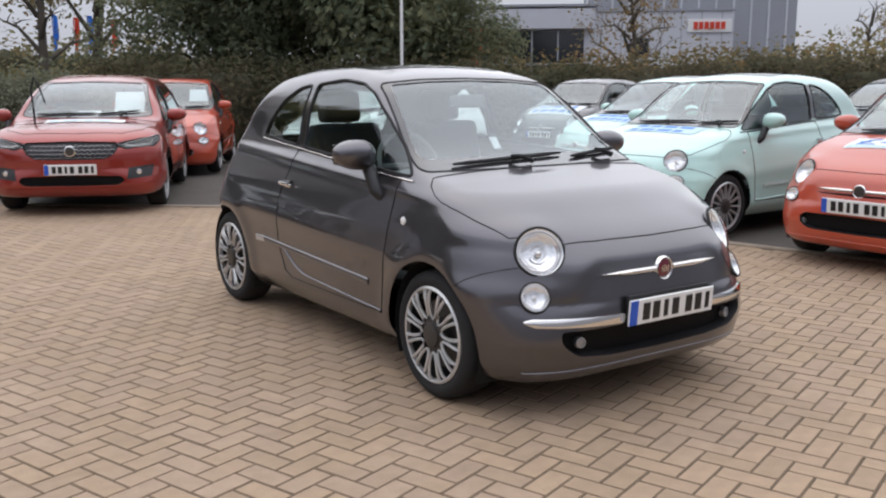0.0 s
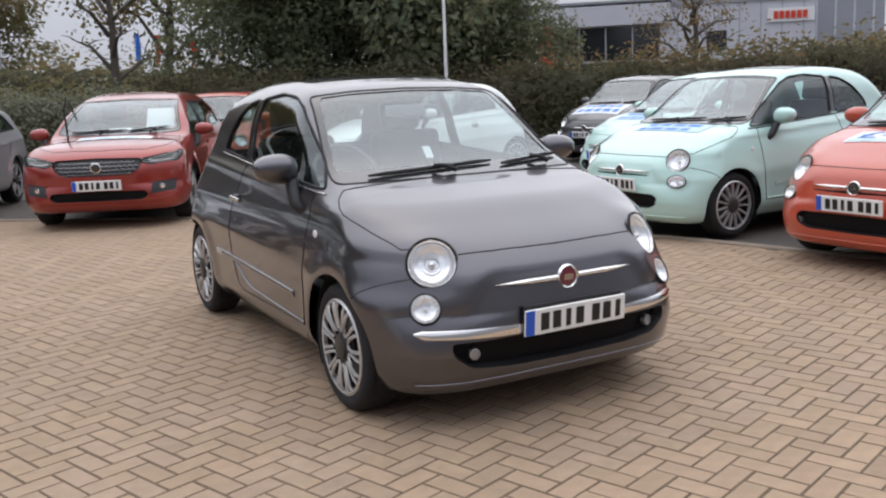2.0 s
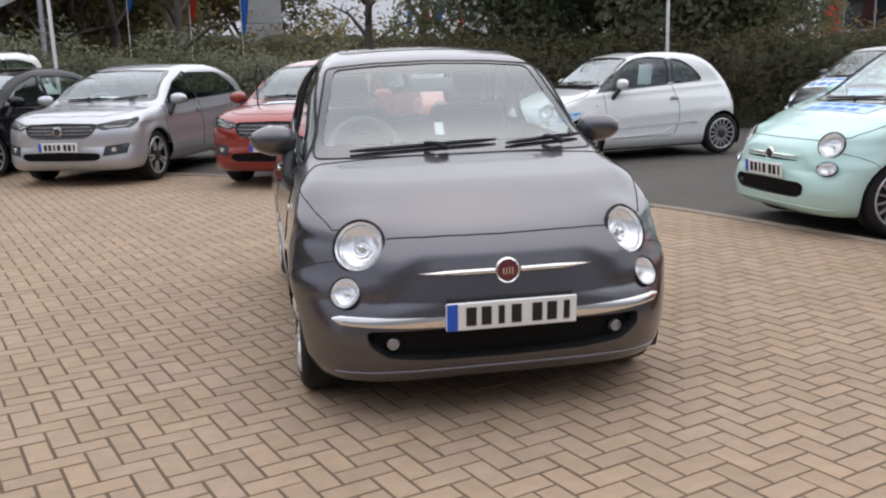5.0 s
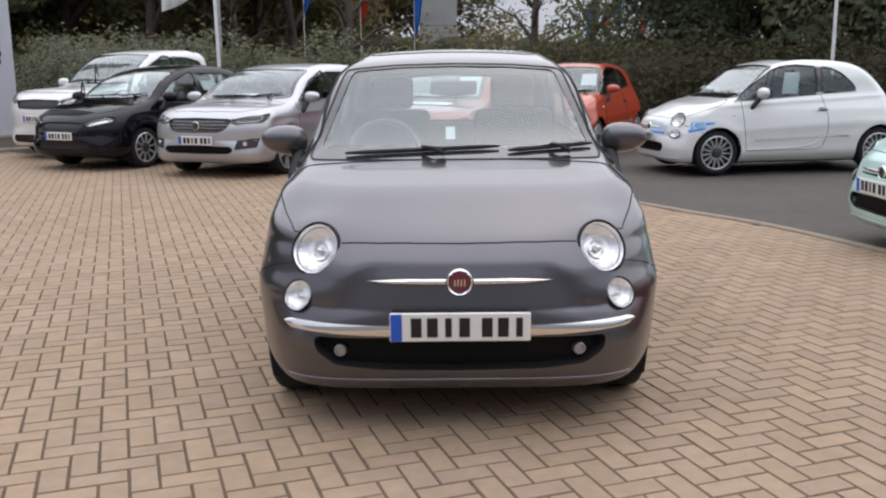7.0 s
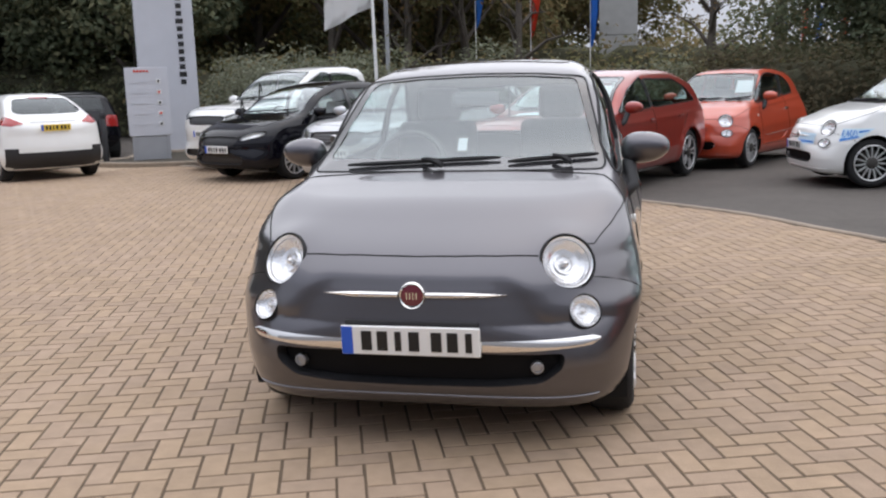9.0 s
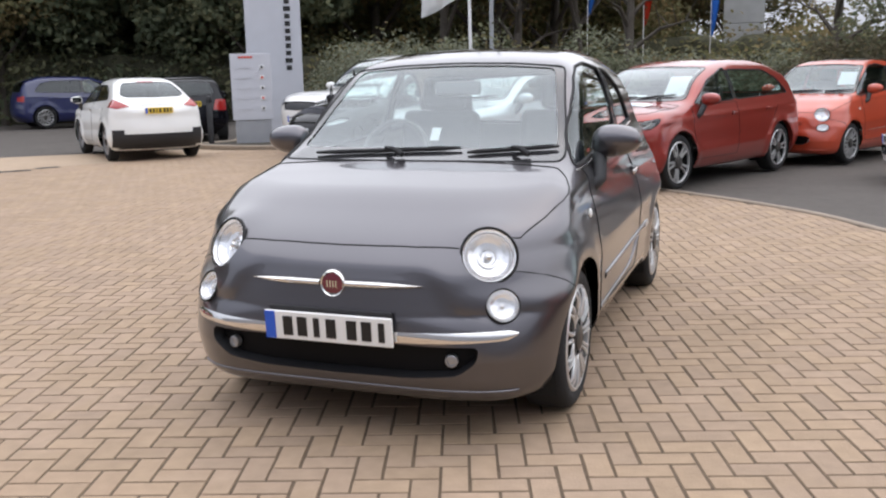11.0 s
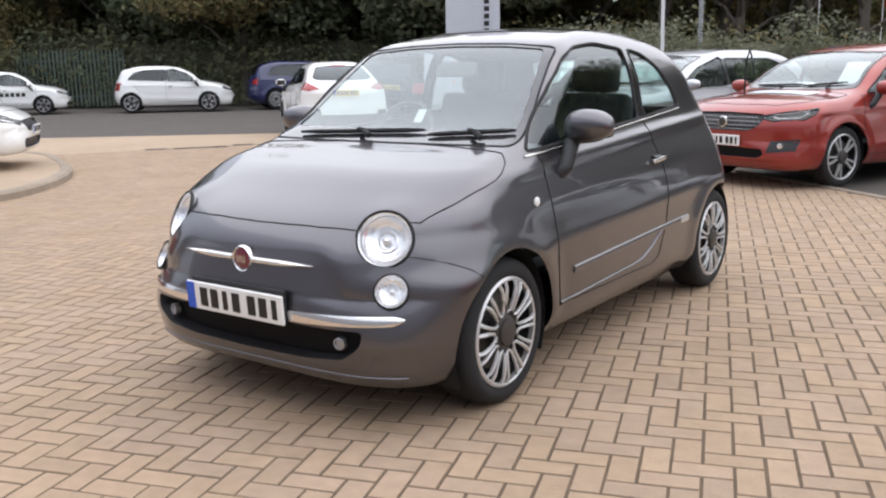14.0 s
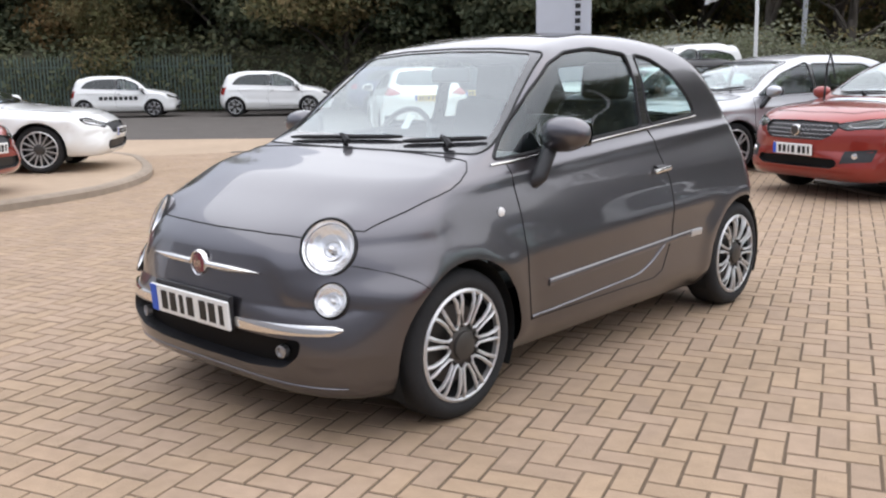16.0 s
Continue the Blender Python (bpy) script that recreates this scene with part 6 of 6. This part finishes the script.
for x in (-1.6, 1.6):
    part("upright", box_bm((0.75, 0.12, 4.4), pose(x, 0, 2.2, 0, 0, 0), 0.02), SIGN_RED, banner)


# ---- poles, flags and boards ----
def pole(name, x, y, h, r0, mat, label, flag=None, lean=0.0):
    p = empty(name, pose(x, y, 0, 0, lean), label, "pole")
    part("mast", tube(bmesh.new(), [(0, 0, 0), (0, 0, h * 0.5), (0, 0, h)], [r0, r0 * 0.85, r0 * 0.6], False, 12), mat, p, smooth=60)
    part("foot", box_bm((0.22, 0.22, 0.04), pose(0, 0, 0.02), 0.008), mat, p)
    if flag:
        w, hh, z, m, side = flag
        bm = bmesh.new()
        rows = [[bm.verts.new((side * w * i / 8, 0.10 * math.sin(i * 0.9 + j * 0.4), z - hh * j / 6 - 0.05 * i)) for i in range(9)] for j in range(7)]
        for u, v in zip(rows, rows[1:]):
            for i in range(8):
                bm.faces.new((u[i], u[i + 1], v[i + 1], v[i]))
        bmesh.ops.solidify(bm, geom=bm.faces, thickness=0.004)
        part("flag", bm, m, p, smooth=60)
    return p


def feather(x, y, z0, z1, mat, turn, label):
    """A tall narrow feather flag on a thin bent mast."""
    p = empty("feather_flag", pose(x, y, 0, 0, 0, turn), label, "flag")
    part("mast", tube(bmesh.new(), [(0, 0, 0), (0, 0, z1 * 0.8), (0.1, 0, z1), (0.35, 0, z1 + 0.1)], [0.02, 0.016, 0.012, 0.008], False, 6), WHITE_METAL, p, smooth=60)
    bm = bmesh.new()
    rows = []
    for k in range(13):
        t = k / 12
        w = 0.07 + 0.22 * min(1, 2.2 * t) ** 0.8 * (1 if t < 0.93 else 0.8)
        z = z0 + (z1 - z0) * t
        rows.append([bm.verts.new((0.02 + w * i / 4, 0.05 * math.sin(2.5 * t + i), z + 0.1 * i / 4 * (1 - t))) for i in range(5)])
    for u, v in zip(rows, rows[1:]):
        for i in range(4):
            bm.faces.new((u[i], u[i + 1], v[i + 1], v[i]))
    bmesh.ops.solidify(bm, geom=bm.faces, thickness=0.004)
    part("cloth", bm, mat, p, smooth=60)
    return p


pole("flag_pole", 6.7, 12.5, 7.5, 0.033, WHITE_METAL, "white flag pole behind the white car")
pole("flag_pole", -4.1, 14.5, 7.0, 0.036, WHITE_METAL, "white flag pole with a pale flag", (1.0, 1.2, 4.1, FLAG_WHITE, -1), -0.8)
pole("lamp_post", -5.25, 19.7, 9.0, 0.06, GREY_METAL, "grey steel lamp post")
pole("lamp_post", 38.0, 40.1, 11.0, 0.11, GREY_METAL, "grey lamp post by the showroom")
panel_sign = empty("pale_pier", pose(0.2, 36.7, 0, 0, 0, 4), "tall pale rendered pier with panel joints", "sign")
for k in range(4):
    part("panel", box_bm((1.55, 0.5, 1.58), pose(0, 0, 0.8 + k * 1.6), 0.01), STONE, panel_sign)
feather(-0.7, 31.0, 2.5, 5.6, FLAG_BLUE, 10, "blue feather flag among the shrubs")
feather(-2.2, 25.0, 2.65, 5.2, FLAG_RED, 10, "red feather flag among the shrubs")
feather(-4.0, 25.8, 3.05, 5.4, FLAG_BLUE, 10, "blue feather flag among the shrubs")
feather(10.9, 46.3, 2.9, 4.6, FLAG_RED, 15, "red feather flag far behind the hedge")
feather(9.5, 45.4, 2.8, 4.7, FLAG_BLUE, 15, "blue feather flag far behind the hedge")
feather(8.9, 45.6, 2.9, 4.6, FLAG_RED, 15, "red feather flag far behind the hedge")
feather(8.0, 46.0, 2.8, 4.7, FLAG_BLUE, 15, "blue feather flag far behind the hedge")

# ---- block paving: 200 x 100 mm blocks in herringbone ----
TURN = radians(18.5)
PX, PY = -1.564, -0.028
COURT = [(p.x, p.y) for p in kerb_line] + EDGE
ca, sa = math.cos(TURN), math.sin(TURN)


def block_mesh(verts, faces, x0, y0, x1, y1, rng):
    """One block with a chamfered top, slightly out of level."""
    g, c, z = rng.uniform(0.003, 0.0055), 0.0025, rng.uniform(-0.0007, 0.0012)
    tx, ty = rng.uniform(-0.004, 0.004), rng.uniform(-0.004, 0.004)
    k = len(verts)
    mx, my = (x0 + x1) / 2, (y0 + y1) / 2
    for zz, e in ((-0.02, g), (-0.006, g), (0.0, g + c)):
        for u, v in ((x0 + e, y0 + e), (x1 - e, y0 + e), (x1 - e, y1 - e), (x0 + e, y1 - e)):
            verts.append((PX + u * ca - v * sa, PY + u * sa + v * ca, zz + z + tx * (u - mx) + ty * (v - my)))
    for a in (0, 4):
        for j in range(4):
            faces.append((k + a + j, k + a + (j + 1) % 4, k + a + 4 + (j + 1) % 4, k + a + 4 + j))
    faces.append((k + 8, k + 9, k + 10, k + 11))


rng = random.Random(3)
verts, faces, near_blocks = [], [], []
for r in range(-150, 150):
    for c in range(-160, 160):
        t = (c - r) % 4
        if t == 0:
            x0, y0, x1, y1 = c * 0.1, r * 0.1 - 0.1, c * 0.1 + 0.2, r * 0.1
        elif t == 2:
            x0, y0, x1, y1 = c * 0.1, r * 0.1 - 0.2, c * 0.1 + 0.1, r * 0.1
        else:
            continue
        mx, my = (x0 + x1) / 2, (y0 + y1) / 2
        wx, wy = PX + mx * ca - my * sa, PY + mx * sa + my * ca
        if not (-14.5 < wx < 4.6 and -9.0 < wy < 13.6) or not inside(COURT, wx, wy):
            continue
        if -1.1 < wx < 1.1 and -2.2 < wy < -0.5 and len(near_blocks) < 290:
            near_blocks.append((x0, y0, x1, y1, wx, wy))
            continue
        block_mesh(verts, faces, x0, y0, x1, y1, rng)
blocks = tagged(mesh_object("block_paving", verts, faces, PAVER, court, smooth=False), "buff concrete block paving laid in herringbone", kind="stuff")
shared = {}
for x0, y0, x1, y1, wx, wy in near_blocks:
    key = (round(x1 - x0, 2), rng.randrange(4))
    if key not in shared:
        v, f = [], []
        w, h = x1 - x0, y1 - y0
        block_mesh(v, f, -w / 2, -h / 2, w / 2, h / 2, rng)
        me = bpy.data.meshes.new("paving_block")
        me.from_pydata([(a - PX, b - PY, d) for a, b, d in v], [], f)
        me.materials.append(PAVER_ONE)
        shared[key] = me
    ob = new("paving_block", shared[key])
    ob.location, ob.parent = (wx, wy, 0), court
